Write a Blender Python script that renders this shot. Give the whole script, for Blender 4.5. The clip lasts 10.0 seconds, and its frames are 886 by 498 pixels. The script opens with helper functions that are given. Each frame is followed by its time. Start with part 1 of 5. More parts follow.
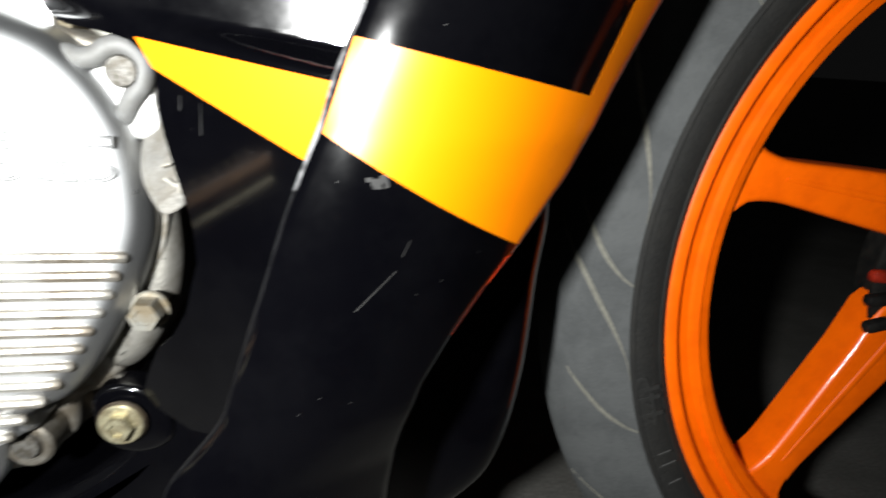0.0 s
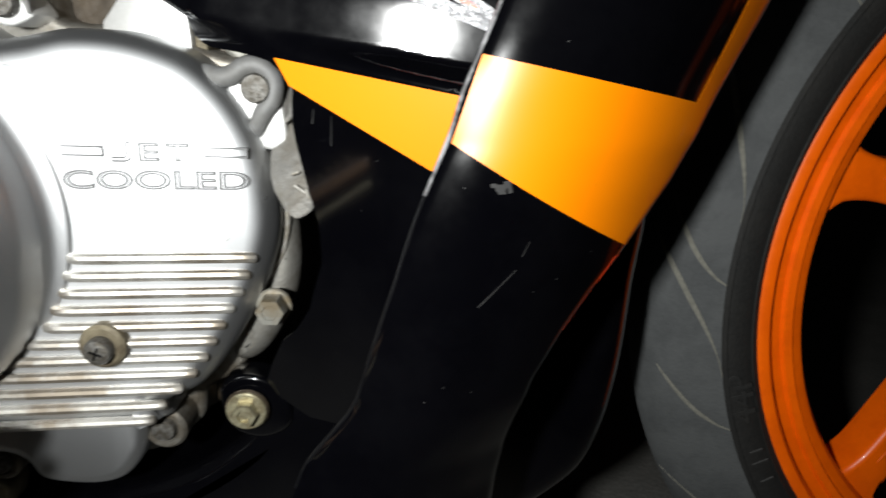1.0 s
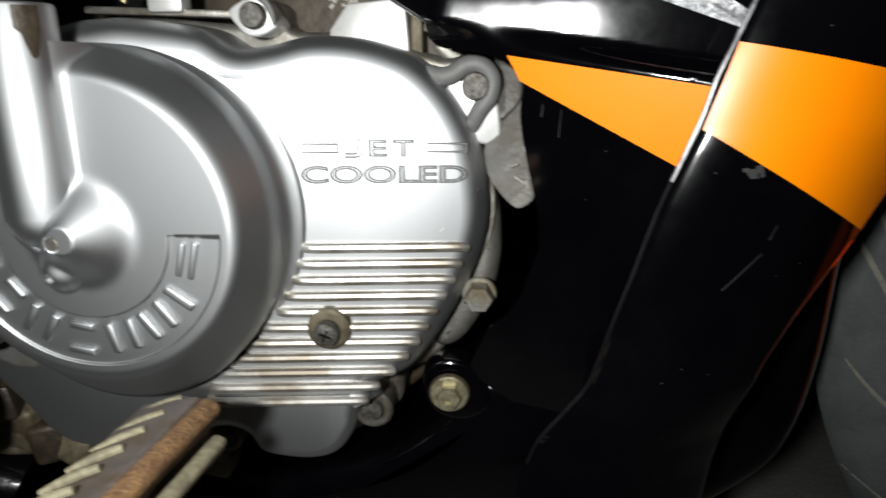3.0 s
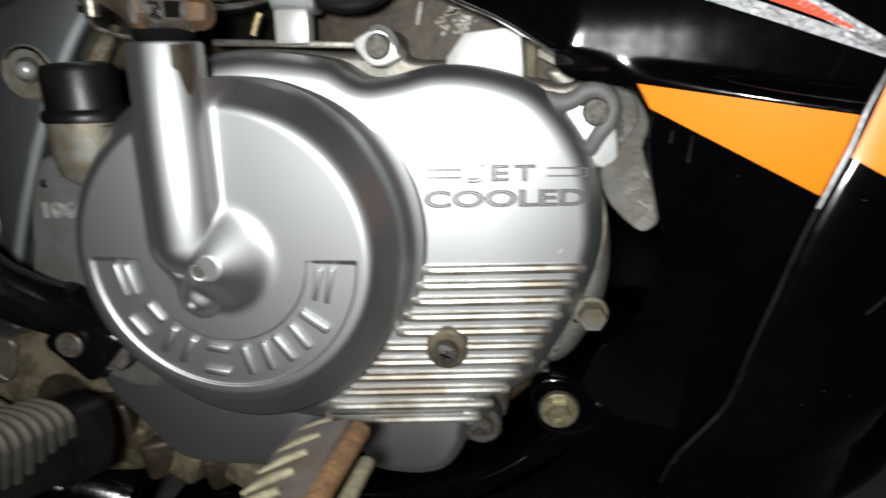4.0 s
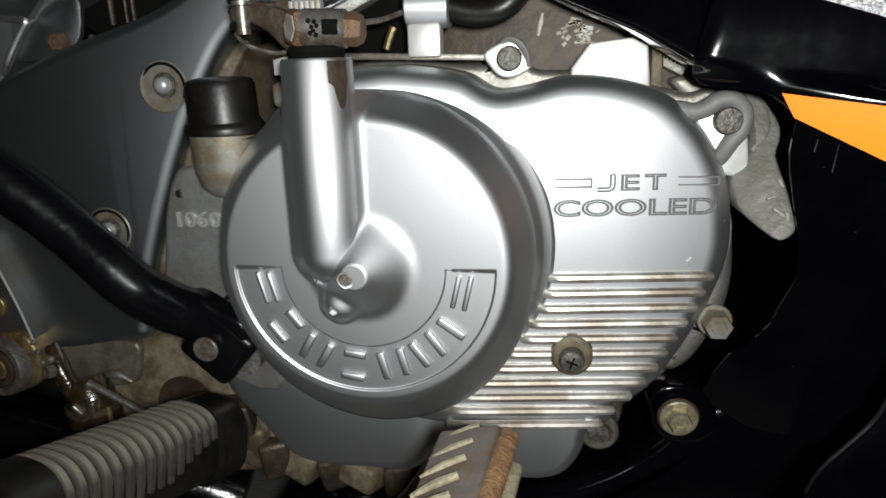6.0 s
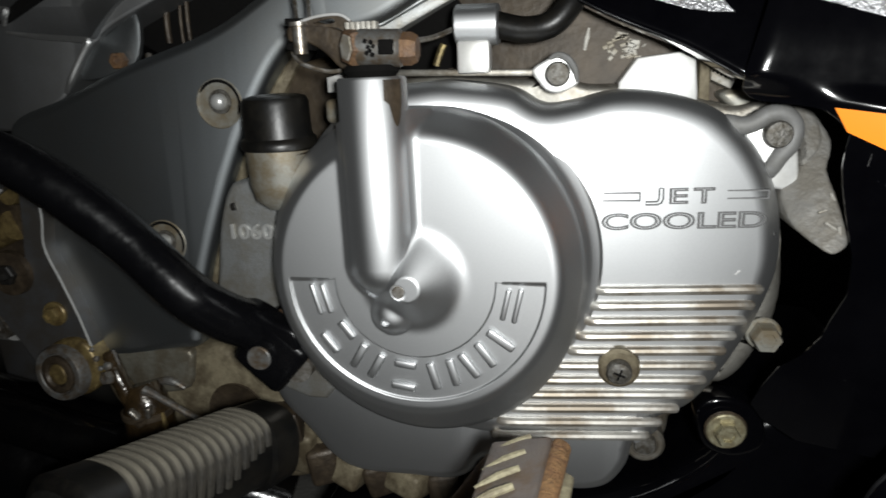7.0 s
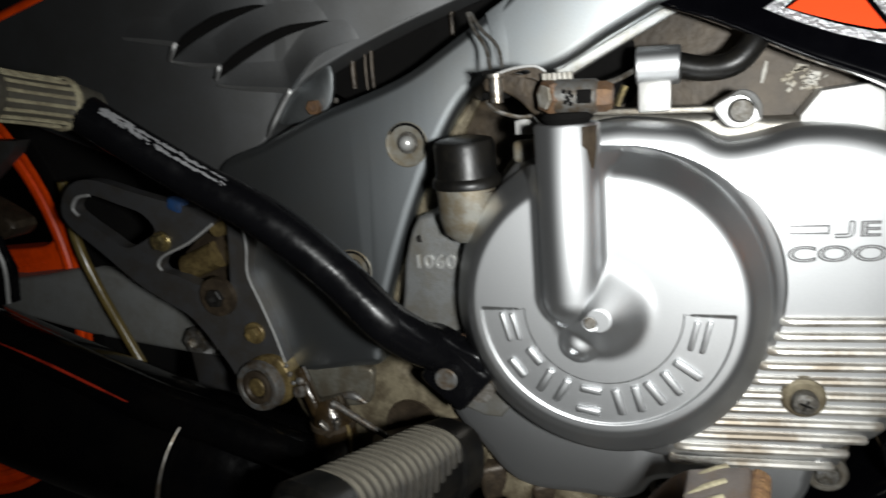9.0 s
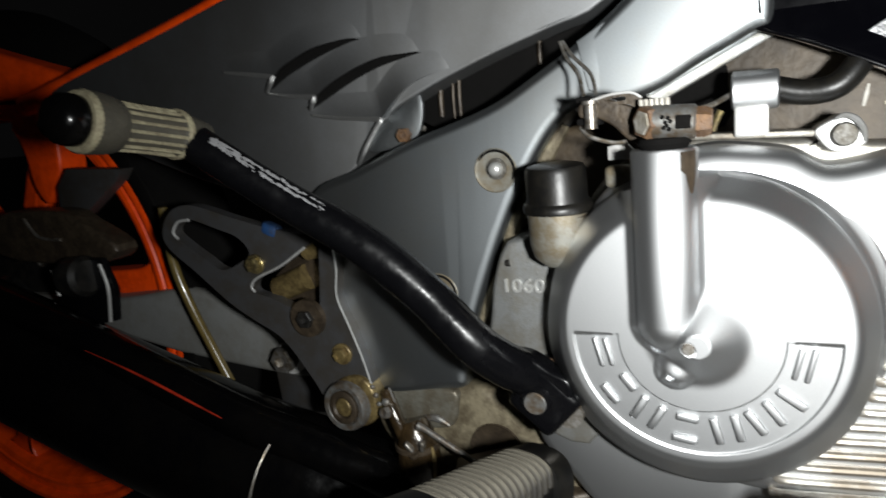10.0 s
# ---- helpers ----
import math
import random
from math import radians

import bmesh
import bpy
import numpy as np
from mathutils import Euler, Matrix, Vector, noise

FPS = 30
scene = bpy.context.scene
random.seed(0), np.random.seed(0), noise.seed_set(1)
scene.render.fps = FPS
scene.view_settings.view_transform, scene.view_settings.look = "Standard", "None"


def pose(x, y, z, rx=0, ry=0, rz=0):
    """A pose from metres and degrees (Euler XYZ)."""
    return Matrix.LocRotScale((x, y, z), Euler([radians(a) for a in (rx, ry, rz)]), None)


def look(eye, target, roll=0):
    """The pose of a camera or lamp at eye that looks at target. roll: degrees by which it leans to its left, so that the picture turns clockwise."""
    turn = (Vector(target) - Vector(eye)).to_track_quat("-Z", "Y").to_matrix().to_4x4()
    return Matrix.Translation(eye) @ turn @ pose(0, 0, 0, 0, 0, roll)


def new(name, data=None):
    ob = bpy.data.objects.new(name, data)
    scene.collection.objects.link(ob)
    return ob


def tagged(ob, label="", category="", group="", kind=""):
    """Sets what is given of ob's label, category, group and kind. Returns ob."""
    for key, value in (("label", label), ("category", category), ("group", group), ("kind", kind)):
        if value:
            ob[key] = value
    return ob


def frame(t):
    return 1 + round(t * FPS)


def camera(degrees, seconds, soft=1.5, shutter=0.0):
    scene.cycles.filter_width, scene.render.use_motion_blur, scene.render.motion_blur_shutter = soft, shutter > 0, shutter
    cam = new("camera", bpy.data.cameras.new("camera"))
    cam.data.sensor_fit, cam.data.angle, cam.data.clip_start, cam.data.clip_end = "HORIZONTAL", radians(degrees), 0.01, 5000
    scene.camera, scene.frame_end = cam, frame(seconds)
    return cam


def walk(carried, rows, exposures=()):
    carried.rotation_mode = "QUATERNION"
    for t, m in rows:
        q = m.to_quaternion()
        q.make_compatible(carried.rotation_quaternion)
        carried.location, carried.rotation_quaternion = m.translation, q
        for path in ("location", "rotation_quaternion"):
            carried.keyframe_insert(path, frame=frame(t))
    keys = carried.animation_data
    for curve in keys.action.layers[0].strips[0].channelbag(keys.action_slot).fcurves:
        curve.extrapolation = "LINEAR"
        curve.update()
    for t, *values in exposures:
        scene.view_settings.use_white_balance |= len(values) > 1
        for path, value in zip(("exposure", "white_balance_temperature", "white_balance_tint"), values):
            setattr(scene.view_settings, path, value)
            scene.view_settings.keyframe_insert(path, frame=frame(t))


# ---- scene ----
cam = camera(67.0, 10.0, 1.6, 0.9)
PATH = [
    (0, (0.265, -0.235, 0.405), (0.51, 1.669, -0.155), 3.6),
    (0.5, (0.252, -0.243, 0.403), (0.395, 1.665, -0.179), 2.5),
    (1, (0.242, -0.25, 0.409), (0.315, 1.667, -0.159), 2.0),
    (1.5, (0.23, -0.253, 0.405), (0.228, 1.662, -0.172), 1.1),
    (2, (0.218, -0.252, 0.406), (0.156, 1.668, -0.151), 1.0),
    (2.5, (0.202, -0.259, 0.402), (0.069, 1.657, -0.156), 0.4),
    (4, (0.133, -0.276, 0.416), (-0.085, 1.635, -0.131), -1.1),
    (4.5, (0.106, -0.283, 0.42), (-0.163, 1.626, -0.114), -1.6),
    (5, (0.093, -0.285, 0.421), (-0.2, 1.618, -0.118), -1.8),
    (5.2, (0.09, -0.285, 0.42), (-0.192, 1.615, -0.135), -1.7),
    (6.5, (0.084, -0.289, 0.424), (-0.268, 1.609, -0.101), -2.1),
    (7, (0.077, -0.293, 0.427), (-0.318, 1.597, -0.093), -2.4),
    (7.5, (0.071, -0.3, 0.428), (-0.384, 1.577, -0.094), -2.8),
    (8, (0.062, -0.308, 0.438), (-0.461, 1.558, -0.057), -3.5),
    (8.5, (0.05, -0.317, 0.446), (-0.551, 1.527, -0.041), -4.2),
    (9, (0.04, -0.323, 0.448), (-0.64, 1.495, -0.033), -4.8),
    (9.2, (0.036, -0.326, 0.4495), (-0.678, 1.483, -0.004), -5.0),
    (9.5, (0.03, -0.33, 0.452), (-0.735, 1.464, 0.008), -5.2),
    (10, (0.026, -0.335, 0.45), (-0.819, 1.435, 0.059), -5.5),
]
EXPOSURES = [(0.0, 1.75), (0.5, 1.24), (1.0, 0.76), (1.6, 0.5), (2.5, 0.26), (4.0, 0.1), (6.5, 0.16), (7.5, 0.17), (8.5, 0.40), (9.2, 0.61), (9.5, 0.73), (10.0, 1.04)]
walk(cam, [(t, look(eye, target, roll)) for t, eye, target, roll in PATH], EXPOSURES)


# ---- world and lamp ----
world = bpy.data.worlds.new("night")
scene.world = world
world.use_nodes = True
world.node_tree.nodes["Background"].inputs["Color"].default_value = (0.7, 0.7, 0.7, 1)
world.node_tree.nodes["Background"].inputs["Strength"].default_value = 0.0015

torch = bpy.data.lights.new("torch", "SPOT")
torch.energy, torch.color, torch.shadow_soft_size = 9.1, (0.98, 1.0, 0.985), 0.015
torch.spot_size, torch.spot_blend = radians(150), 1.0
new("torch", torch).matrix_world = look((0.118, -0.338, 0.440), (0.085, 0.05, 0.362))


# ---- materials ----
def material(name, color, rough=0.5, metal=0.0, coat=0.0, coat_rough=0.06, grain=0.0, grain_size=0.002, blotch=0.0, blotch_size=0.03,
             dirt=None, dirt_amount=0.0, dirt_size=0.02, bump=0.0, bump_size=0.001, vary_rough=0.0, satin=None, spec=0.5, top_tint=None):
    """A procedural surface: base colour with grain and blotches, a dirt colour in patches, roughness wear and fine
    relief.
    top_tint: a paler dust colour on upward faces; it lightens tops against the sides.
    satin: (broad, tight, matt) shares of a metal-flake lacquer, a broad and a tight Beckmann gloss over a little matt
    pigment."""
    mat = bpy.data.materials.new(name)
    mat.use_nodes = True
    nodes, links = mat.node_tree.nodes, mat.node_tree.links
    shade = nodes["Principled BSDF"]
    shade.inputs["Roughness"].default_value, shade.inputs["Metallic"].default_value = rough, metal
    shade.inputs["Specular IOR Level"].default_value = spec
    shade.inputs["Coat Weight"].default_value, shade.inputs["Coat Roughness"].default_value = coat, coat_rough
    place = nodes.new("ShaderNodeTexCoord").outputs["Object"]

    def noisy(size, detail=4.0, low=0.35, high=0.65, rough_=0.55):
        tex = nodes.new("ShaderNodeTexNoise")
        links.new(place, tex.inputs["Vector"])
        tex.inputs["Scale"].default_value, tex.inputs["Detail"].default_value, tex.inputs["Roughness"].default_value = 1 / size, detail, rough_
        ramp = nodes.new("ShaderNodeMapRange")
        ramp.inputs["From Min"].default_value, ramp.inputs["From Max"].default_value = low, high
        links.new(tex.outputs["Fac"], ramp.inputs["Value"])
        return ramp.outputs["Result"]

    def mixed(a, b, fac, amount):
        mix = nodes.new("ShaderNodeMix")
        mix.data_type = "RGBA"
        scale = nodes.new("ShaderNodeMath")
        scale.operation = "MULTIPLY"
        scale.inputs[1].default_value = amount
        links.new(fac, scale.inputs[0])
        links.new(scale.outputs[0], mix.inputs["Factor"])
        for value, socket in ((a, mix.inputs["A"]), (b, mix.inputs["B"])):
            if isinstance(value, tuple):
                socket.default_value = (*value, 1)
            else:
                links.new(value, socket)
        return mix.outputs["Result"]

    out = color
    if blotch:
        out = mixed(out, tuple(c * 0.45 for c in color), noisy(blotch_size), blotch)
    if grain:
        out = mixed(out, tuple(c * 0.3 for c in color), noisy(grain_size, 2.0), grain)
    if dirt:
        out = mixed(out, dirt, noisy(dirt_size, 8.0, 0.42, 0.6, 0.7), dirt_amount)
    if top_tint:
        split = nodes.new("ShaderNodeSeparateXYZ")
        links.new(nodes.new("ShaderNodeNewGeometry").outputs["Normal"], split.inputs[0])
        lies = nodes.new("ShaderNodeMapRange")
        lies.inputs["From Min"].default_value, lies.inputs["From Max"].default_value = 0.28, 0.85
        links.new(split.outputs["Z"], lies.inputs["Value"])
        out = mixed(out, top_tint, lies.outputs["Result"], 0.9)
    if isinstance(out, tuple):
        shade.inputs["Base Color"].default_value = (*out, 1)
    else:
        links.new(out, shade.inputs["Base Color"])
    if vary_rough:
        ramp = nodes.new("ShaderNodeMapRange")
        ramp.inputs["To Min"].default_value, ramp.inputs["To Max"].default_value = rough - vary_rough, rough + vary_rough
        links.new(noisy(0.012, 6.0, 0.3, 0.7), ramp.inputs["Value"])
        links.new(ramp.outputs["Result"], shade.inputs["Roughness"])
    if bump:
        relief = nodes.new("ShaderNodeBump")
        relief.inputs["Strength"].default_value, relief.inputs["Distance"].default_value = bump, bump_size
        links.new(noisy(bump_size, 3.0, 0.2, 0.8), relief.inputs["Height"])
        links.new(relief.outputs["Normal"], shade.inputs["Normal"])
    if satin:
        layers = []
        for kind, spread, share in (("ShaderNodeBsdfAnisotropic", satin[3] if len(satin) > 3 else 0.60, satin[0]), ("ShaderNodeBsdfAnisotropic", 0.40, satin[1]), ("ShaderNodeBsdfDiffuse", 0.5, satin[2])):
            layer = nodes.new(kind)
            layer.inputs["Roughness"].default_value = spread
            if kind.endswith("Anisotropic"):
                layer.distribution = "BECKMANN"
            tint = nodes.new("ShaderNodeMix")
            tint.data_type, tint.blend_type = "RGBA", "MULTIPLY"
            tint.inputs["Factor"].default_value = 1.0
            tint.inputs["B"].default_value = (share, share, share, 1)
            if isinstance(out, tuple):
                tint.inputs["A"].default_value = (*out, 1)
            else:
                links.new(out, tint.inputs["A"])
            links.new(tint.outputs["Result"], layer.inputs["Color"])
            if bump:
                links.new(relief.outputs["Normal"], layer.inputs["Normal"])
            layers.append(layer.outputs["BSDF"])
        total = layers[0]
        for layer in layers[1:]:
            add = nodes.new("ShaderNodeAddShader")
            links.new(total, add.inputs[0]), links.new(layer, add.inputs[1])
            total = add.outputs["Shader"]
        links.new(total, nodes["Material Output"].inputs["Surface"])
    return mat


SILVER = material("silver_paint", (0.66, 0.67, 0.68), 0.37, 0.92, grain=0.05, grain_size=0.0010, bump=0.02, bump_size=0.0007, satin=(0.44, 0.30, 0.046))
FIN = material("fin_alloy", (0.50, 0.485, 0.45), 0.42, 0.75, blotch=0.12, dirt=(0.17, 0.125, 0.075), dirt_amount=0.72, dirt_size=0.03, vary_rough=0.08)
ALLOY = material("cast_alloy", (0.27, 0.26, 0.235), 0.48, 0.75, grain=0.12, dirt=(0.085, 0.065, 0.04), dirt_amount=0.75, dirt_size=0.03, bump=0.12, bump_size=0.0015)
DIRTY = material("dirty_engine", (0.062, 0.045, 0.027), 0.55, 0.15, grain=0.15, grain_size=0.004, blotch=0.55, blotch_size=0.03, dirt=(0.022, 0.015, 0.008), dirt_amount=0.9, dirt_size=0.05, bump=0.08, bump_size=0.006, spec=0.4)
STEEL = material("worn_steel", (0.36, 0.345, 0.32), 0.42, 0.85, grain=0.3, grain_size=0.0015, dirt=(0.11, 0.08, 0.045), dirt_amount=0.8, dirt_size=0.005, vary_rough=0.1)
BOLT = material("dirty_bolt", (0.13, 0.125, 0.115), 0.5, 0.6, grain=0.45, grain_size=0.002, dirt=(0.05, 0.042, 0.03), dirt_amount=0.85, dirt_size=0.004, bump=0.3, bump_size=0.0012)
RUST = material("rusty_steel", (0.17, 0.092, 0.042), 0.6, 0.35, grain=0.4, blotch=0.5, blotch_size=0.008, dirt=(0.09, 0.06, 0.045), dirt_amount=0.8, dirt_size=0.006, bump=0.4, bump_size=0.0012)
BRASS = material("yellow_zinc", (0.42, 0.34, 0.15), 0.38, 0.85, grain=0.35, dirt=(0.10, 0.08, 0.05), dirt_amount=0.85, dirt_size=0.005)
GLOSS = material("black_gloss", (0.0009, 0.0009, 0.0014), 0.105, 0.0, coat=0.45, coat_rough=0.05, vary_rough=0.02, dirt=(0.0022, 0.0022, 0.0028), dirt_amount=0.5, dirt_size=0.05)
ORANGE = material("orange_paint", (0.95, 0.24, 0.0), 0.37, 0.0, coat=0.4, blotch=0.08, blotch_size=0.06)
RIMPAINT = material("orange_rim", (0.98, 0.138, 0.0), 0.36, 0.0, coat=0.25, blotch=0.08, dirt=(0.55, 0.05, 0.0), dirt_amount=0.25, dirt_size=0.02, bump=0.04, bump_size=0.002)
REDORANGE = material("red_orange_paint", (0.92, 0.075, 0.002), 0.4, 0.0, coat=0.3, blotch=0.1, dirt=(0.35, 0.02, 0.0), dirt_amount=0.4, dirt_size=0.02)
RED = material("red_decal", (0.85, 0.06, 0.01), 0.4, 0.0)
GLITTER = material("silver_decal", (0.6, 0.6, 0.62), 0.35, 0.7, grain=0.5, grain_size=0.0025, bump=0.6, bump_size=0.002)
ENAMEL = material("black_enamel", (0.0025, 0.0025, 0.003), 0.27, 0.0, bump=0.03, bump_size=0.022, vary_rough=0.13, spec=0.20)
PANEL = material("grey_panel", (0.25, 0.255, 0.26), 0.36, 0.75, grain=0.1, grain_size=0.001, blotch=0.1, blotch_size=0.06, dirt=(0.15, 0.14, 0.12), dirt_amount=0.3, dirt_size=0.08, satin=(0.74, 0.24, 0.090, 0.66))
TYRE = material("tyre_sidewall", (0.014, 0.0138, 0.0130), 0.65, 0.0, grain=0.3, blotch=0.4, dirt=(0.026, 0.024, 0.021), dirt_amount=0.4, dirt_size=0.03, bump=0.15, bump_size=0.002)
TREAD = material("dusty_tread", (0.050, 0.053, 0.054), 0.8, 0.0, grain=0.15, grain_size=0.003, blotch=0.3, blotch_size=0.05, dirt=(0.092, 0.096, 0.096), dirt_amount=0.45, dirt_size=0.05, bump=0.15, bump_size=0.002)
GROOVE = material("groove_dust", (0.16, 0.155, 0.13), 0.9, 0.0, grain=0.4)
PEGRUBBER = material("dusty_peg_rubber", (0.024, 0.022, 0.019), 0.55, 0.0, grain=0.25, dirt=(0.046, 0.041, 0.032), dirt_amount=0.5, dirt_size=0.012, bump=0.25, bump_size=0.001, spec=0.35, top_tint=(0.150, 0.137, 0.108))
RUBBER_WORN = material("worn_rubber_edge", (0.26, 0.235, 0.15), 0.75, 0.0, grain=0.4, dirt=(0.10, 0.08, 0.05), dirt_amount=0.7, dirt_size=0.005, bump=0.3, bump_size=0.001)
PLASTIC = material("black_plastic", (0.006, 0.006, 0.006), 0.38, 0.0, dirt=(0.022, 0.019, 0.015), dirt_amount=0.4, dirt_size=0.012, vary_rough=0.06)
BAKELITE = material("dull_black_plastic", (0.0035, 0.0034, 0.0033), 0.38, 0.0, grain=0.3, dirt=(0.011, 0.0095, 0.007), dirt_amount=0.5, dirt_size=0.012, bump=0.04, bump_size=0.002, spec=0.35)
# Near-black that also puts the shade of gaps and hollows into colour.
DARK = material("near_black", (0.0045, 0.0042, 0.004), 0.9, 0.0, grain=0.3, blotch=0.4, spec=0.08)
WHITE = material("white_silver_frame", (0.66, 0.66, 0.65), 0.42, 0.55, grain=0.08, blotch=0.08, dirt=(0.3, 0.27, 0.2), dirt_amount=0.2, dirt_size=0.03)
BLUE = material("blue_plastic", (0.012, 0.045, 0.13), 0.5, dirt=(0.03, 0.03, 0.03), dirt_amount=0.5, dirt_size=0.006)
HOSE = material("yellowed_hose", (0.13, 0.095, 0.03), 0.25, 0.0, coat=0.4, dirt=(0.06, 0.045, 0.02), dirt_amount=0.5, dirt_size=0.01)
CONCRETE = material("concrete", (0.13, 0.125, 0.115), 0.85, 0.0, grain=0.4, grain_size=0.004, blotch=0.5, blotch_size=0.12, dirt=(0.06, 0.058, 0.05), dirt_amount=0.6, dirt_size=0.3, bump=0.12, bump_size=0.006)

DUSTY = material("dusty_alloy", (0.40, 0.385, 0.35), 0.6, 0.35, grain=0.15, blotch=0.35, blotch_size=0.012, dirt=(0.17, 0.14, 0.09), dirt_amount=0.7, dirt_size=0.012, bump=0.2, bump_size=0.002)
GEARCASE = material("grey_gearbox", (0.27, 0.277, 0.275), 0.5, 0.7, grain=0.1, dirt=(0.17, 0.145, 0.10), dirt_amount=0.55, dirt_size=0.02, bump=0.15, bump_size=0.0012)
ANODISED = material("dark_grey_plate", (0.085, 0.085, 0.088), 0.42, 0.6, grain=0.15, grain_size=0.001, dirt=(0.06, 0.048, 0.032), dirt_amount=0.5, dirt_size=0.02)
OILY = material("oily_brown_steel", (0.060, 0.044, 0.028), 0.48, 0.3, grain=0.3, grain_size=0.003, blotch=0.5, blotch_size=0.008, dirt=(0.025, 0.018, 0.012), dirt_amount=0.9, dirt_size=0.012, bump=0.12, bump_size=0.003)
SLEEVE = material("stained_sleeve", (0.14, 0.14, 0.135), 0.5, 0.5, grain=0.15, dirt=(0.07, 0.045, 0.022), dirt_amount=0.85, dirt_size=0.009, bump=0.1, bump_size=0.002)
NUMERAL = material("raised_number", (0.50, 0.50, 0.485), 0.35, 0.6, grain=0.15)
TAN = material("dusty_tan_casting", (0.185, 0.158, 0.104), 0.6, 0.25, grain=0.15, grain_size=0.003, blotch=0.45, blotch_size=0.02, dirt=(0.05, 0.036, 0.02), dirt_amount=0.8, dirt_size=0.02, bump=0.15, bump_size=0.003, spec=0.4)
CREAM = material("stained_cream_alloy", (0.27, 0.265, 0.235), 0.45, 0.5, grain=0.08, blotch=0.3, blotch_size=0.012, dirt=(0.15, 0.11, 0.055), dirt_amount=0.75, dirt_size=0.014)
DEEPRED = material("deep_red_line", (0.34, 0.022, 0.008), 0.4, dirt=(0.06, 0.004, 0.002), dirt_amount=0.6, dirt_size=0.02)
SOOT = material("black_pipe_enamel", (0.0012, 0.0012, 0.0014), 0.17, 0.0, bump=0.03, bump_size=0.012, vary_rough=0.05, dirt=(0.003, 0.0026, 0.0022), dirt_amount=0.5, dirt_size=0.03, spec=0.3)


# ---- mesh helpers ----
def part(name, bm, mat, parent, label="", angle=35, smooth=True):
    """Links a bmesh as one mesh object under a thing or a part."""
    mesh = bpy.data.meshes.new(name)
    bmesh.ops.recalc_face_normals(bm, faces=bm.faces)
    bm.to_mesh(mesh)
    bm.free()
    mesh.materials.append(mat)
    if smooth:
        mesh.shade_smooth()
        mesh.set_sharp_from_angle(angle=radians(angle))
    ob = new(name, mesh)
    ob.parent = parent
    return tagged(ob, label)


def curve(points, n=6, closed=True):
    """A smooth line through the points (Catmull-Rom), n steps a stretch; works in 2D and 3D."""
    pts = [Vector(p) for p in points]
    out, count = [], len(pts)
    for i in range(count if closed else count - 1):
        a, b = pts[i], pts[(i + 1) % count]
        before = pts[i - 1] if closed or i else a
        after = pts[(i + 2) % count] if closed or i + 2 < count else b
        for k in range(n):
            t = k / n
            out.append(0.5 * (2 * a + (b - before) * t + (2 * before - 5 * a + 4 * b - after) * t * t + (3 * a - before - 3 * b + after) * t ** 3))
    if not closed:
        out.append(pts[-1])
    return out


def area(line):
    return sum(line[i - 1].x * line[i].y - line[i].x * line[i - 1].y for i in range(len(line)))


def inset(line, d):
    """The closed line moved inwards by d."""
    out, count, side = [], len(line), 1 if area(line) > 0 else -1
    for i in range(count):
        a, b, c = line[i - 1], line[i], line[(i + 1) % count]
        u, v = (b - a), (c - b)
        n = Vector((-u.y, u.x)).normalized() + Vector((-v.y, v.x)).normalized()
        n = n.normalized() if n.length > 1e-9 else Vector((0, 0))
        out.append(b + side * d * n)
    return out


def slab(points, front, back, r=0.003, steps=4, n=6, depth=None, smooth_line=True):
    """A plate with the outline (x, z), its face at y = front, its back at y = back and a rounded front edge of radius r. depth(x, z) moves the face."""
    bm = bmesh.new()
    line = curve(points, n) if smooth_line else [Vector(p) for p in points]
    push = depth or (lambda x, z: 0.0)
    rings = [(0.0, back)] + [(r * (1 - math.cos(math.pi / 2 * k / steps)), front + r * (1 - math.sin(math.pi / 2 * k / steps))) for k in range(steps + 1)]
    made = []
    for d, y in rings:
        made.append([bm.verts.new((p.x, y + (push(p.x, p.y) if y != back or back - front < 0.003 else 0.0), p.y)) for p in inset(line, d)])
    for a, b in zip(made, made[1:]):
        for i in range(len(a)):
            bm.faces.new((a[i - 1], a[i], b[i], b[i - 1]))
    bm.faces.new(made[-1])
    bm.faces.new(made[0][::-1])
    if not smooth_line:
        bm.normal_update()
    bmesh.ops.triangulate(bm, faces=[f for f in bm.faces if len(f.verts) > 4], ngon_method="BEAUTY" if smooth_line else "EAR_CLIP")
    return bm


def tube(points, radius, sides=14, n=6, cap=True, flat=1.0, smooth_line=True):
    """A round bar along the points; radius is a number or one for each point; flat squeezes its depth."""
    line = curve(points, n, False) if smooth_line else [Vector(p) for p in points]
    count = len(points)
    radii = [radius] * count if isinstance(radius, (int, float)) else list(radius)
    bm, rings = bmesh.new(), []
    up = None
    for i, p in enumerate(line):
        ahead = (line[min(i + 1, len(line) - 1)] - line[max(i - 1, 0)]).normalized()
        if up is None:
            up = Vector((0, 1, 0)) if abs(ahead.y) < 0.9 else Vector((0, 0, 1))
        up = (up - up.dot(ahead) * ahead).normalized()
        side = ahead.cross(up)
        f = i / max(1, len(line) - 1) * (count - 1)
        k = min(int(f), count - 2)
        r = radii[k] + (radii[k + 1] - radii[k]) * (f - k)
        rings.append([bm.verts.new(p + r * (math.cos(2 * math.pi * j / sides) * side + flat * math.sin(2 * math.pi * j / sides) * up)) for j in range(sides)])
    for a, b in zip(rings, rings[1:]):
        for j in range(sides):
            bm.faces.new((a[j - 1], a[j], b[j], b[j - 1]))
    if cap:
        bm.faces.new(rings[0][::-1]), bm.faces.new(rings[-1])
    return bm


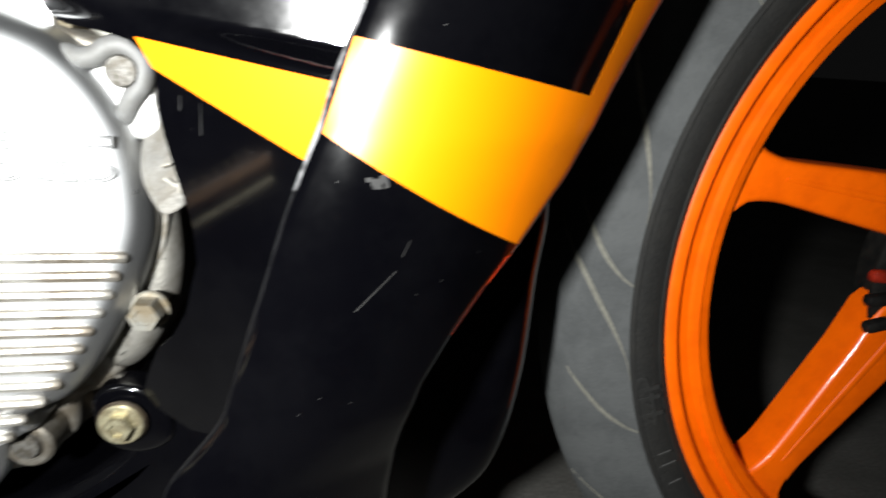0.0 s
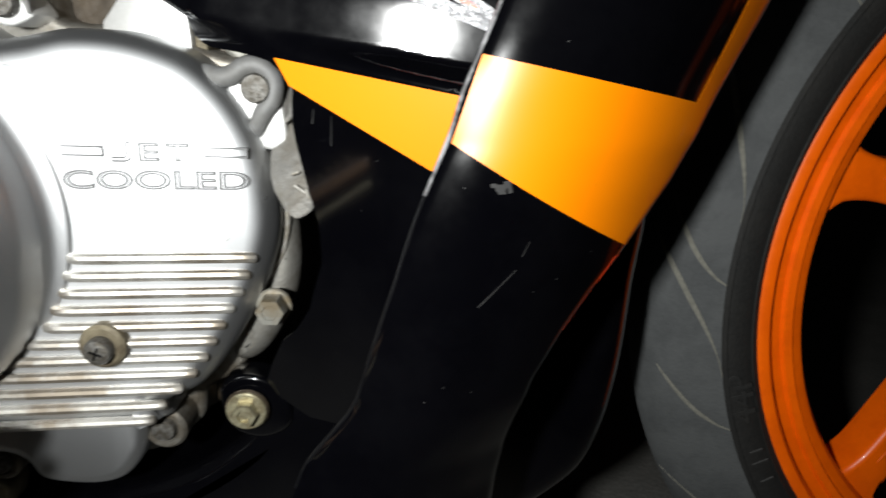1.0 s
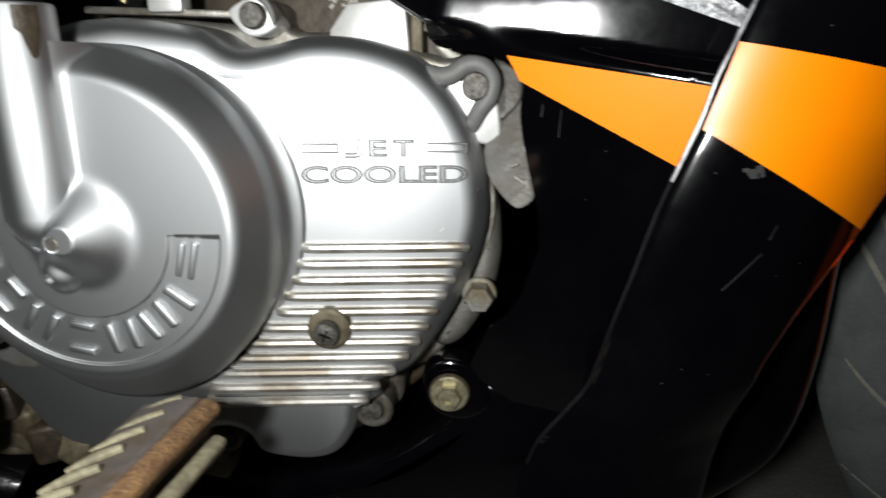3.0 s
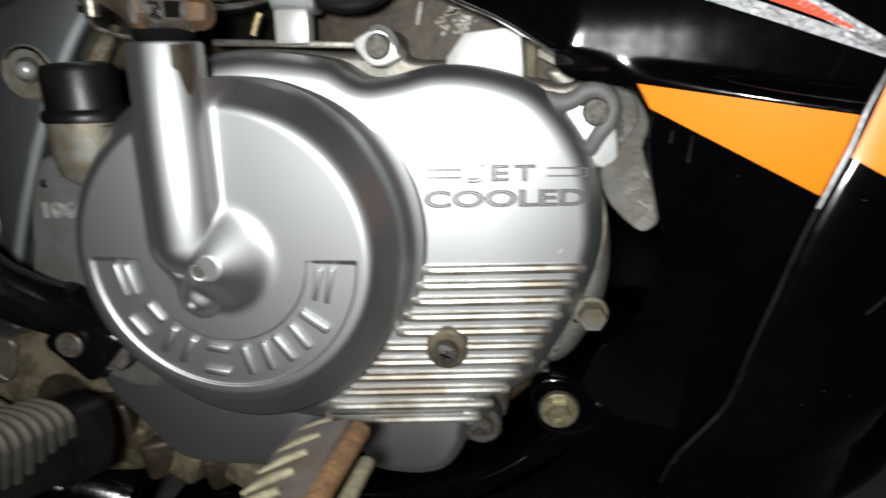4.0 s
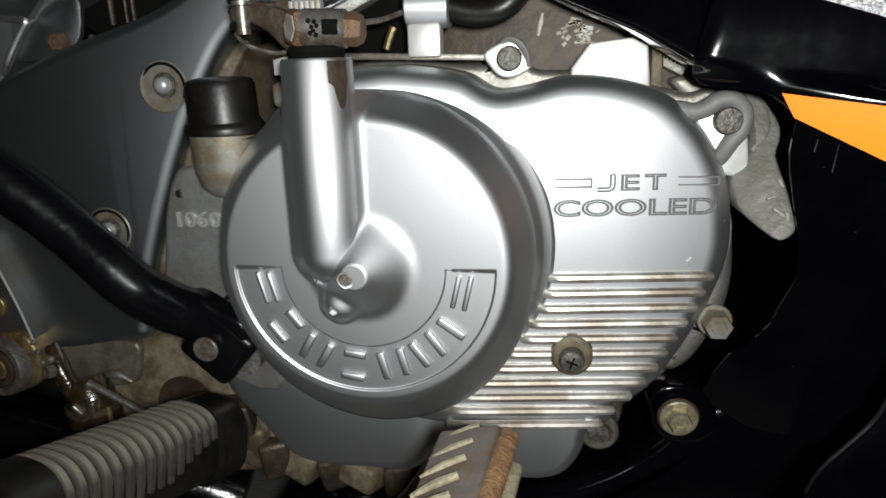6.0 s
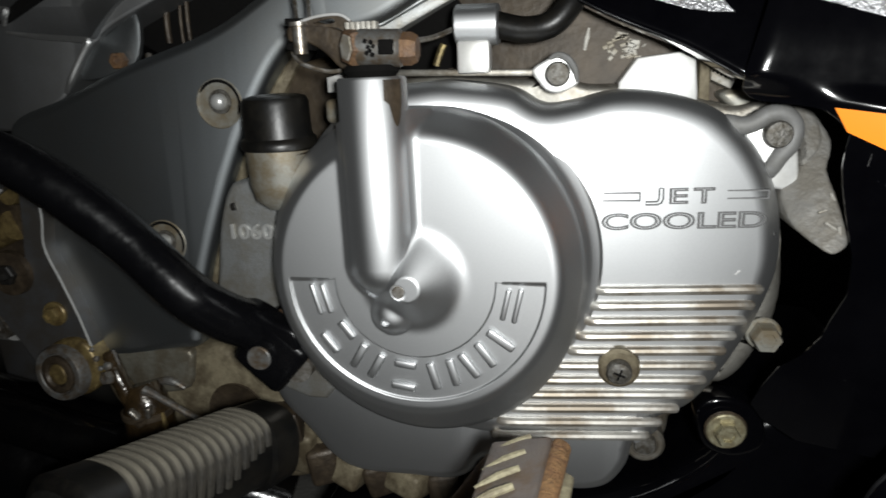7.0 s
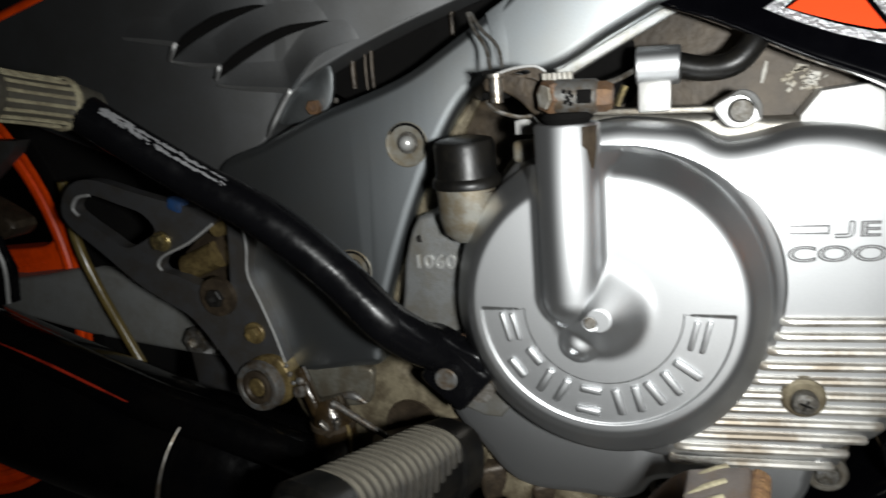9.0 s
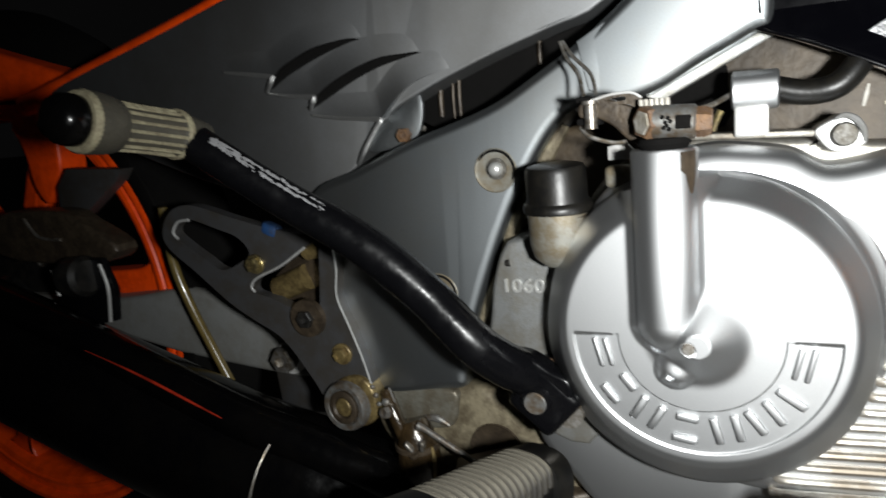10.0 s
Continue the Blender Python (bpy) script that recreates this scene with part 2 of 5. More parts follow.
def lathe(profile, at=(0, 0, 0), axis=(0, 1, 0), sides=48, bm=None, closed=False):
    """Turns the profile (radius, distance along the axis) round the axis through at."""
    bm = bm or bmesh.new()
    q = Vector((0, 0, 1)).rotation_difference(Vector(axis))
    rings = []
    for r, h in profile:
        if r < 1e-6:
            rings.append([bm.verts.new(Vector(at) + q @ Vector((0, 0, h)))])
        else:
            rings.append([bm.verts.new(Vector(at) + q @ Vector((r * math.cos(2 * math.pi * j / sides), r * math.sin(2 * math.pi * j / sides), h))) for j in range(sides)])
    for a, b in list(zip(rings, rings[1:])) + ([(rings[-1], rings[0])] if closed else []):
        for j in range(sides):
            if len(a) == 1 and len(b) == 1:
                continue
            if len(a) == 1:
                bm.faces.new((a[0], b[j], b[j - 1]))
            elif len(b) == 1:
                bm.faces.new((a[j - 1], a[j], b[0]))
            else:
                bm.faces.new((a[j - 1], a[j], b[j], b[j - 1]))
    return bm


def block(size, at=(0, 0, 0), turn=(0, 0, 0), r=0.001, steps=2):
    """A box with rounded edges, of that size, turned by degrees and moved to at."""
    bm = bmesh.new()
    bmesh.ops.create_cube(bm, size=1)
    bmesh.ops.scale(bm, vec=size, verts=bm.verts)
    bmesh.ops.bevel(bm, geom=bm.edges, offset=r, segments=steps, profile=0.5, affect="EDGES")
    bmesh.ops.transform(bm, matrix=pose(*at, *turn), verts=bm.verts)
    return bm


def hexagon(r, h, at, axis=(0, -1, 0), flange=0.0, dish=0.25):
    """A bolt head: a hexagon with a rounded, dished top and a washer flange, pointing along the axis."""
    bm = bmesh.new()
    if flange:
        lathe([(0, -0.001), (flange, -0.001), (flange, 0.0006), (flange * 0.93, 0.0012), (0, 0.0013)], at, axis, 28, bm)
    lathe([(0, 0), (r, 0), (r, h * 0.8), (r * 0.9, h), (r * 0.55, h), (r * 0.5, h * (1 - dish)), (0, h * (1 - dish))], at, axis, 6, bm)
    return bm


def lettering(text, size, at, wide=1.0, depth=0.0004, outline=0.0):
    """A line of text as a mesh, standing in the xz plane and facing -y, its middle at at."""
    data = bpy.data.curves.new("lettering", "FONT")
    data.body, data.size, data.extrude, data.align_x, data.align_y = text, size, depth, "CENTER", "CENTER"
    data.bevel_depth, data.bevel_resolution = size * 0.012, 1
    if outline:
        data.fill_mode, data.extrude, data.bevel_depth = "NONE", 0.0, outline
    ob = new("lettering_source", data)
    bpy.context.view_layer.update()
    mesh = bpy.data.meshes.new_from_object(ob.evaluated_get(bpy.context.evaluated_depsgraph_get()))
    bm = bmesh.new()
    bm.from_mesh(mesh)
    bpy.data.objects.remove(ob)
    bpy.data.curves.remove(data)
    bmesh.ops.transform(bm, matrix=pose(*at, 90, 0, 0) @ Matrix.Diagonal((wide, 1, 1, 1)), verts=bm.verts)
    return bm


def sheet(surface, left, right, low, high, nu=24, nv=24, thick=0.003):
    """A curved panel y = surface(x, z) between the lines x = left(z) and x = right(z), with thickness."""
    bm, grid = bmesh.new(), []
    for j in range(nv + 1):
        z = low + (high - low) * j / nv
        a, b = left(z), right(z)
        grid.append([bm.verts.new((a + (b - a) * i / nu, surface(a + (b - a) * i / nu, z), z)) for i in range(nu + 1)])
    for j in range(nv):
        for i in range(nu):
            bm.faces.new((grid[j][i], grid[j][i + 1], grid[j + 1][i + 1], grid[j + 1][i]))
    bmesh.ops.recalc_face_normals(bm, faces=bm.faces)
    if sum(f.normal.y for f in bm.faces) > 0:
        bmesh.ops.reverse_faces(bm, faces=bm.faces)
    made = bmesh.ops.extrude_face_region(bm, geom=bm.faces[:])
    for v in [g for g in made["geom"] if isinstance(g, bmesh.types.BMVert)]:
        v.co.y += thick
    return bm


def between(table):
    """A line x(z) through a table of (z, x), smooth between its rows."""
    rows = sorted(table)

    def value(z):
        if z <= rows[0][0]:
            return rows[0][1]
        for (a, u), (b, v) in zip(rows, rows[1:]):
            if z <= b:
                t = (z - a) / (b - a)
                return u + (v - u) * t
        return rows[-1][1]
    return value


# ---- ground ----
bm = bmesh.new()
bmesh.ops.create_grid(bm, x_segments=8, y_segments=8, size=400)
ground = part("ground", bm, CONCRETE, None, "dark grey worn concrete ground at night")
ground.location.z = -0.012
tagged(ground, category="ground", kind="structure")

# ---- motorcycle ----
bike = tagged(new("motorcycle"), "black, orange and grey sports motorcycle with silver engine cover, parked upright", "motorcycle")
MID = 0.14          # the bike's middle plane

# engine casing behind the covers
bm = slab([(-0.13, 0.42), (-0.06, 0.44), (-0.02, 0.455), (0.02, 0.485), (0.06, 0.52), (0.15, 0.52), (0.17, 0.44), (0.172, 0.40), (0.175, 0.33), (0.16, 0.25), (0.11, 0.20), (0.0, 0.19), (-0.10, 0.20), (-0.16, 0.23), (-0.17, 0.30), (-0.15, 0.38)], 0.095, 0.24, 0.006)
engine = part("engine_block", bm, DIRTY, bike, "brown, oily cast engine block")


def fit_text(text, x0, x1, z0, z1, y, slope=0.0, depth=0.0004, outline=0.0):
    """A word that fills the box x0..x1, z0..z1 on a face at depth y(x)."""
    bm = lettering(text, 0.01, (0, 0, 0), 1.0, depth, outline)
    xs, zs = [v.co.x for v in bm.verts], [v.co.z for v in bm.verts]
    for v in bm.verts:
        v.co.x = x0 + (v.co.x - min(xs)) / (max(xs) - min(xs)) * (x1 - x0)
        v.co.z = z0 + (v.co.z - min(zs)) / (max(zs) - min(zs)) * (z1 - z0)
        v.co.y += y + slope * (v.co.x - 0.1)
    return bm


def patch(surface, corners, lift=0.0004, nu=20, nv=10):
    """A thin film on the surface between four corners (x, z), given round from the top left, with a little thickness."""
    a, b, c, d = [Vector(p) for p in corners]
    bm, grid = bmesh.new(), []
    for j in range(nv + 1):
        row = []
        for i in range(nu + 1):
            u, v = i / nu, j / nv
            p = (a * (1 - u) + b * u) * (1 - v) + (d * (1 - u) + c * u) * v
            row.append(bm.verts.new((p.x, surface(p.x, p.y) - lift, p.y)))
        grid.append(row)
    for j in range(nv):
        for i in range(nu):
            bm.faces.new((grid[j][i], grid[j][i + 1], grid[j + 1][i + 1], grid[j + 1][i]))
    made = bmesh.ops.extrude_face_region(bm, geom=bm.faces[:])
    for v in [g for g in made["geom"] if isinstance(g, bmesh.types.BMVert)]:
        v.co.y += lift * 0.8
    return bm


def pierced(outer, holes, front, back, n=5):
    """A plate with smooth outlines (x, z) and holes through it."""
    from mathutils.geometry import tessellate_polygon
    loops = [curve(o, n) for o in (outer, *holes)]
    flat = [p for loop in loops for p in loop]
    tris = tessellate_polygon([[Vector((p.x, p.y, 0)) for p in loop] for loop in loops])
    bm = bmesh.new()
    f = [bm.verts.new((p.x, front, p.y)) for p in flat]
    b = [bm.verts.new((p.x, back, p.y)) for p in flat]
    for t in tris:
        bm.faces.new([f[i] for i in t])
        bm.faces.new([b[i] for i in t][::-1])
    start = 0
    for loop in loops:
        m = len(loop)
        for i in range(m):
            j = (i + 1) % m
            bm.faces.new((f[start + i], f[start + j], b[start + j], b[start + i]))
        start += m
    return bm


# ---- clutch side: crankcase flange, cover, round cover ----
ROUGHCAST = material("rough_grey_casting", (0.235, 0.228, 0.212), 0.6, 0.3, grain=0.1, grain_size=0.003, blotch=0.5, blotch_size=0.016, dirt=(0.12, 0.105, 0.08), dirt_amount=0.6, dirt_size=0.014, bump=0.18, bump_size=0.004)
bm = slab([(-0.055, 0.405), (-0.03, 0.419), (0.0, 0.4235), (0.048, 0.4195), (0.055, 0.4215), (0.060, 0.4270), (0.0664, 0.4305), (0.0735, 0.4265), (0.078, 0.4165), (0.11, 0.4145), (0.145, 0.405), (0.156, 0.403), (0.166, 0.405), (0.175, 0.398), (0.1762, 0.385), (0.1752, 0.366), (0.1745, 0.356), (0.1768, 0.345), (0.1782, 0.330), (0.1772, 0.315), (0.1745, 0.304), (0.1762, 0.296), (0.1782, 0.287), (0.174, 0.276), (0.160, 0.260), (0.148, 0.242), (0.132, 0.232), (0.128, 0.215), (0.117, 0.205), (0.105, 0.196), (0.09, 0.192), (0.03, 0.190), (-0.03, 0.186), (-0.06, 0.195), (-0.075, 0.235), (-0.08, 0.30), (-0.075, 0.37)], 0.074, 0.105, 0.004)
crankcase = part("crankcase", bm, ALLOY, bike, "cast alloy crankcase, grimy")
part("flange_web", slab([(0.150, 0.372), (0.169, 0.3670), (0.1755, 0.356), (0.1798, 0.340), (0.1825, 0.322), (0.1830, 0.304), (0.1800, 0.286), (0.173, 0.270), (0.164, 0.256), (0.154, 0.250), (0.146, 0.256), (0.140, 0.30)], 0.0685, 0.098, 0.0090, 6), ALLOY, crankcase, "grey cast flange behind the cover")
part("flange_groove", tube([(0.1805, 0.0760, 0.2960), (0.1760, 0.0710, 0.2850), (0.1700, 0.0685, 0.2780), (0.1640, 0.0685, 0.2780)], [0.0010, 0.0014, 0.0014, 0.0008], 8, 4), DARK, crankcase)
part("flange_edge", tube([(0.1700, 0.0690, 0.3600), (0.1755, 0.0685, 0.3450), (0.1775, 0.0685, 0.3300), (0.1750, 0.0685, 0.3130), (0.1690, 0.0690, 0.2990)], [0.0010, 0.0020, 0.0022, 0.0020, 0.0010], 10, 5), DUSTY, crankcase, "rough cast flange edge")
part("flange_rib", tube([(0.1795, 0.0745, 0.3220), (0.1745, 0.0688, 0.3100)], [0.0014, 0.0016], 8, 3), DUSTY, crankcase, "bright chipped rib")
part("flange_gap", tube([(0.1803, 0.0755, 0.3180), (0.1760, 0.0692, 0.3070)], 0.0008, 6, 3), DARK, crankcase)

SLOPE = 0.10        # the cover's face falls back towards the front
lean = lambda x, z: SLOPE * (x - 0.1)
bm = slab([(-0.056, 0.393), (-0.03, 0.414), (0.0, 0.421), (0.022, 0.420), (0.044, 0.416), (0.059, 0.408), (0.074, 0.409), (0.093, 0.413), (0.115, 0.412), (0.136, 0.406), (0.150, 0.397), (0.163, 0.382), (0.172, 0.364), (0.176, 0.343), (0.176, 0.323), (0.170, 0.302), (0.160, 0.280), (0.148, 0.260), (0.136, 0.246), (0.120, 0.238), (0.115, 0.228), (0.04, 0.227), (-0.01, 0.240), (-0.05, 0.275), (-0.066, 0.31), (-0.068, 0.36)], 0.040, 0.075, 0.0135, 8, 8, lean)
cover = part("clutch_cover", bm, SILVER, bike, "silver painted clutch cover with raised fins and lettering", 50)
bm = slab([(0.118, 0.240), (0.109, 0.224), (0.105, 0.208), (0.096, 0.195), (0.083, 0.190), (0.066, 0.190), (0.053, 0.193), (0.046, 0.203), (0.036, 0.207), (0.024, 0.205), (0.016, 0.195), (0.004, 0.190), (-0.020, 0.190), (-0.051, 0.191), (-0.068, 0.199), (-0.083, 0.217), (-0.101, 0.240), (-0.100, 0.265), (-0.075, 0.285), (0.0, 0.30), (0.10, 0.30)], 0.047, 0.075, 0.007, 5, 8)
CHIPPED = material("chipped_paint", (0.05, 0.05, 0.05), 0.6, 0.2, grain=0.3)
part("paint_chip", lathe([(0, 0), (0.0012, 0), (0.0010, 0.0003), (0, 0.0004)], (0.1716, 0.0509, 0.3421), (0.67, -0.74, 0.06), 9), CHIPPED, cover, "dark stone chip")
part("paint_chip", block((0.0034, 0.0006, 0.0010), (0.1547, 0.0455, 0.3236), (0, -42, 0), 0.0002, 1), WHITE, cover, "bright scratch")
part("lower_lip", bm, SILVER, cover, "smooth lower lip of the cover", 50)
# ears that carry the rim bolts
# Darker silver for rolled edges that face aside; their shade is in the colour.
DULL = material("shaded_silver", (0.17, 0.17, 0.168), 0.65, 0.3, grain=0.12, dirt=(0.10, 0.095, 0.08), dirt_amount=0.4, dirt_size=0.01)
for x, z, r, mat in ((0.115, 0.219, 0.011, ALLOY), (0.030, 0.198, 0.010, ALLOY)):
    part("bolt_ear", lathe([(0, 0.09), (r, 0.09), (r, 0.0560), (r - 0.0015, 0.0545), (r * 0.66, 0.0545), (r * 0.62, 0.0555), (0, 0.0555)], (x, 0, z)), mat, cover)
part("ear_plate", slab([(0.156, 0.392), (0.163, 0.398), (0.1707, 0.4000), (0.1772, 0.3940), (0.1800, 0.3838), (0.1815, 0.3700), (0.1800, 0.3655), (0.1751, 0.3630), (0.168, 0.366), (0.160, 0.380)], 0.0560, 0.075, 0.0015, 3, 4), WHITE, cover, "bare bright alloy ear")
part("ear_rib", tube([(0.1400, 0.0600, 0.3975), (0.1480, 0.0560, 0.3962), (0.1535, 0.0545, 0.3948), (0.1590, 0.0540, 0.3960), (0.1650, 0.0535, 0.3998), (0.1715, 0.0535, 0.4000), (0.1768, 0.0540, 0.3945), (0.1762, 0.0540, 0.3862), (0.1722, 0.0540, 0.3808), (0.1690, 0.0555, 0.3745), (0.1680, 0.0600, 0.3690)], [0.0030, 0.0040, 0.0044, 0.0044, 0.0044, 0.0044, 0.0042, 0.0042, 0.0042, 0.0040, 0.0030], 14, 6), DULL, cover, "rolled rim round the ear, grey for its shade", 60)
part("ear_plate", slab([(0.0535, 0.4245), (0.0570, 0.4180), (0.0610, 0.4140), (0.0660, 0.4128), (0.0710, 0.4142), (0.0765, 0.4178), (0.0735, 0.4235), (0.0700, 0.4290), (0.0660, 0.4315), (0.0610, 0.4295)], 0.0545, 0.075, 0.0012, 3, 4), WHITE, cover, "bare bright alloy ear")
part("ear_lip", tube([(0.0755, 0.0540, 0.4180), (0.0745, 0.0535, 0.4240), (0.0712, 0.0535, 0.4290), (0.0664, 0.0535, 0.4312), (0.0622, 0.0535, 0.4296)], [0.0008, 0.0016, 0.0018, 0.0016, 0.0008], 8, 4), DULL, cover)
for at, r in (((0.0664, 0.0540, 0.4222), 0.0060), ((0.1695, 0.0550, 0.3906), 0.0066), ((0.115, 0.0575, 0.220), 0.0062), ((0.030, 0.0575, 0.199), 0.006)):
    bolt = part("rim_bolt", lathe([(0, 0.0), (r, 0.0), (r, 0.0045), (r * 0.88, 0.0058), (r * 0.5, 0.0061), (0, 0.0062)], at, (0, -1, 0), 24), BOLT, cover, "round-headed dirty steel bolt")
# level fins, each between the round cover and the rim
FINS = 11
for k in range(FINS):
    z = 0.3150 - 0.00825 * k
    left = between([(0.231, 0.034), (0.239, 0.036), (0.246, 0.040), (0.254, 0.046), (0.262, 0.053), (0.271, 0.062), (0.280, 0.073), (0.288, 0.077), (0.297, 0.082), (0.306, 0.085), (0.314, 0.088)])(z)
    right = between([(0.23, 0.112), (0.241, 0.120), (0.251, 0.130), (0.262, 0.139), (0.282, 0.150), (0.299, 0.159), (0.316, 0.166)])(z)
    y = lambda x: 0.0395 + SLOPE * (x - 0.1)
    bm = tube([(left, y(left) + 0.003, z), (left + 0.004, y(left) - 0.0002, z), ((left + right) / 2, y((left + right) / 2) - 0.0003, z), (right - 0.004, y(right) - 0.0002, z), (right, y(right) + 0.003, z - 0.0012)], 0.0026, 10, 5)
    part("fin", bm, FIN, cover)
part("drain_boss", lathe([(0.0112, 0.045), (0.0106, 0.0352), (0.0090, 0.0340), (0, 0.0340)], (0.0985, 0, 0.2740)), TAN, cover, "grimy round boss between the fins")
part("drain_screw", lathe([(0, 0), (0.0064, 0), (0.0064, 0.0040), (0.0056, 0.0055), (0.003, 0.0062), (0, 0.0063)], (0.0985, 0.0342, 0.2735), (0, -1, 0), 24), BOLT, cover, "round-headed check screw")
for turn in (20, 110):
    part("screw_slot", block((0.0062, 0.0010, 0.0009), (0.0985, 0.0278, 0.2735), (0, turn, 0), 0.0002, 1), DARK, cover)
# lettering
# Dark outlines put the shaded edges of the raised letters into colour.
LETTER_SHADE = material("letter_edge_shade", (0.125, 0.125, 0.125), 0.6, 0.2, grain=0.2)
hook = [(0.0062, 0.0080), (0.0082, 0.0080), (0.0082, 0.0026), (0.0074, 0.0008), (0.0056, 0.0), (0.0, 0.0), (0.0, 0.0015), (0.0050, 0.0015), (0.0059, 0.0019), (0.0062, 0.0030), (0.0062, 0.0080)]
part("lettering", tube([(0.1092 + x, 0.0398 + SLOPE * (0.0092 + x), 0.3588 + z) for x, z in hook], 0.00048, 8, 1, smooth_line=False), LETTER_SHADE, cover, "shaded-edge outline of a raised letter of the word JET")
for letter, x0, x1 in (("E", 0.1202, 0.1292), ("T", 0.1314, 0.1416)):
    part("lettering", fit_text(letter, x0, x1, 0.3588, 0.3668, 0.0400, SLOPE, 0.0, 0.00036), LETTER_SHADE, cover, "shaded-edge outline of a raised letter of the word JET")
part("lettering", fit_text("COOLED", 0.0882, 0.1664, 0.3462, 0.3548, 0.0400, SLOPE, 0.0, 0.00036), LETTER_SHADE, cover, "shaded-edge outline of the raised word COOLED")
for a, b in ((0.0870, 0.1066), (0.1442, 0.1662)):
    line = [(a, 0.3608), (b, 0.3608), (b, 0.3653), (a, 0.3653)]
    hole = [(a + 0.0007, 0.3615), (b - 0.0007, 0.3615), (b - 0.0007, 0.3646), (a + 0.0007, 0.3646)]
    y = 0.0398 + SLOPE * ((a + b) / 2 - 0.1)
    part("letter_bar", pierced(line, [hole], y - 0.0006, y + 0.002, 1), LETTER_SHADE, cover)

# round cover: a domed disc with a band pocket, the release-shaft housing and its boss melted into it
CX, CZ = 0.0005, 0.3305
FLAT, ROLL = 0.0655, 0.0718      # radii at which the face ends and its rounded edge ends


def soft_max(a, b, k):
    h = max(k - abs(a - b), 0.0) / k
    return max(a, b) + h * h * h * k / 6


def rim_drop(turn):
    """1 where the rim's skirt is widest, low on the cover, fading to 0 round its upper half; turn in degrees."""
    return max(0.0, math.cos(math.radians(turn + 100))) ** 1.2


def round_cover_height(x, z):
    """How far the round cover stands out of its face plane at (x, z)."""
    r, turn = math.hypot(x - CX, z - CZ), math.degrees(math.atan2(z - CZ, x - CX))
    low = rim_drop(turn)
    left = max(0.0, -math.cos(math.radians(turn)))
    if r < FLAT:
        h = 0.0
    elif r < ROLL:
        h = -(0.0046 - 0.0018 * low) * ((r - FLAT) / (ROLL - FLAT)) ** 2
    else:
        h = -(0.0046 - 0.0018 * low) - (r - ROLL) / (0.0080 + 0.0115 * low + 0.0030 * left) * (0.0125 + 0.0075 * low + 0.0105 * left)
    if -179.5 < turn < -0.5 and 0.0390 < r < 0.0628:
        h -= 0.0013 * min(1, (r - 0.0390) / 0.0008, (0.0628 - r) / 0.0008)
    shaft = -0.0135
    away = math.hypot(x - shaft, max(0.0, 0.339 - z))
    pipe = 0.0125 * (1 - (away / 0.0172) ** 2.4)
    boss = 0.0155 - max(0.0, math.hypot(x - 0.001, z - 0.331) - 0.006) * 0.92
    bulge = 0.0105 ** 2 - (x + 0.0105) ** 2 - (z - 0.3135) ** 2
    knob = math.sqrt(bulge) - 0.0030 if bulge > 0 else -1.0
    h = soft_max(soft_max(soft_max(h, pipe, 0.006), boss, 0.006), knob, 0.005)
    for px, pz, pr, deep in ((-0.003, 0.3295, 0.0036, 0.0012), (-0.0185, 0.3255, 0.0035, 0.003), (-0.0125, 0.3115, 0.0020, 0.002)):
        if math.hypot(x - px, z - pz) < pr:
            h -= deep
    return h


disc_mesh, rings, TURNS = bmesh.new(), [], 360
radii = [0.0007 * k for k in range(1, 93)] + [0.0386, 0.0390, 0.0398, 0.0620, 0.0628, 0.0640, 0.0655] + [FLAT + (ROLL - FLAT) * k / 8 for k in range(1, 9)] + [ROLL + 0.0080 * k / 5 for k in range(1, 5)]
radii = sorted(set(round(r, 5) for r in radii))
mid = disc_mesh.verts.new((CX, -round_cover_height(CX, CZ), CZ))
for r in radii + [ROLL + 0.0080]:
    ring = []
    for j in range(TURNS):
        a = 2 * math.pi * j / TURNS
        drop = rim_drop(math.degrees(a))
        wide = r if r < ROLL else ROLL + (r - ROLL) * (0.0080 + 0.0115 * drop + 0.0030 * max(0.0, -math.cos(a))) / 0.0080
        x, z = CX + wide * math.cos(a), CZ + wide * math.sin(a)
        ring.append(disc_mesh.verts.new((x, -round_cover_height(x, z), z)))
    rings.append(ring)
rings.append([disc_mesh.verts.new((v.co.x, 0.048, v.co.z)) for v in rings[-1]])
for j in range(TURNS):
    disc_mesh.faces.new((mid, rings[0][j - 1], rings[0][j]))
for a, b in zip(rings, rings[1:]):
    for j in range(TURNS):
        disc_mesh.faces.new((a[j - 1], a[j], b[j], b[j - 1]))
bm, rows = bmesh.new(), []
for k in range(61):
    turn = radians(-62 + 175 * k / 60)
    fade = min(1.0, k / 10, (60 - k) / 10)
    rows.append([bm.verts.new((CX + r * math.cos(turn), 0.044 + (y - 0.044) * fade, CZ + r * math.sin(turn))) for r, y in ((0.0780, 0.028), (0.0812, 0.0335), (0.0840, 0.0365), (0.0868, 0.0372), (0.0888, 0.0385), (0.0905, 0.0430))])
for p, q in zip(rows, rows[1:]):
    for k in range(5):
        bm.faces.new((p[k], p[k + 1], q[k + 1], q[k]))
part("cover_ring", bm, SILVER, cover, "raised ring beside the round cover", 60)
bm = disc_mesh
disc = part("round_cover", bm, SILVER, bike, "round silver cover with an upright release-shaft housing", 60)
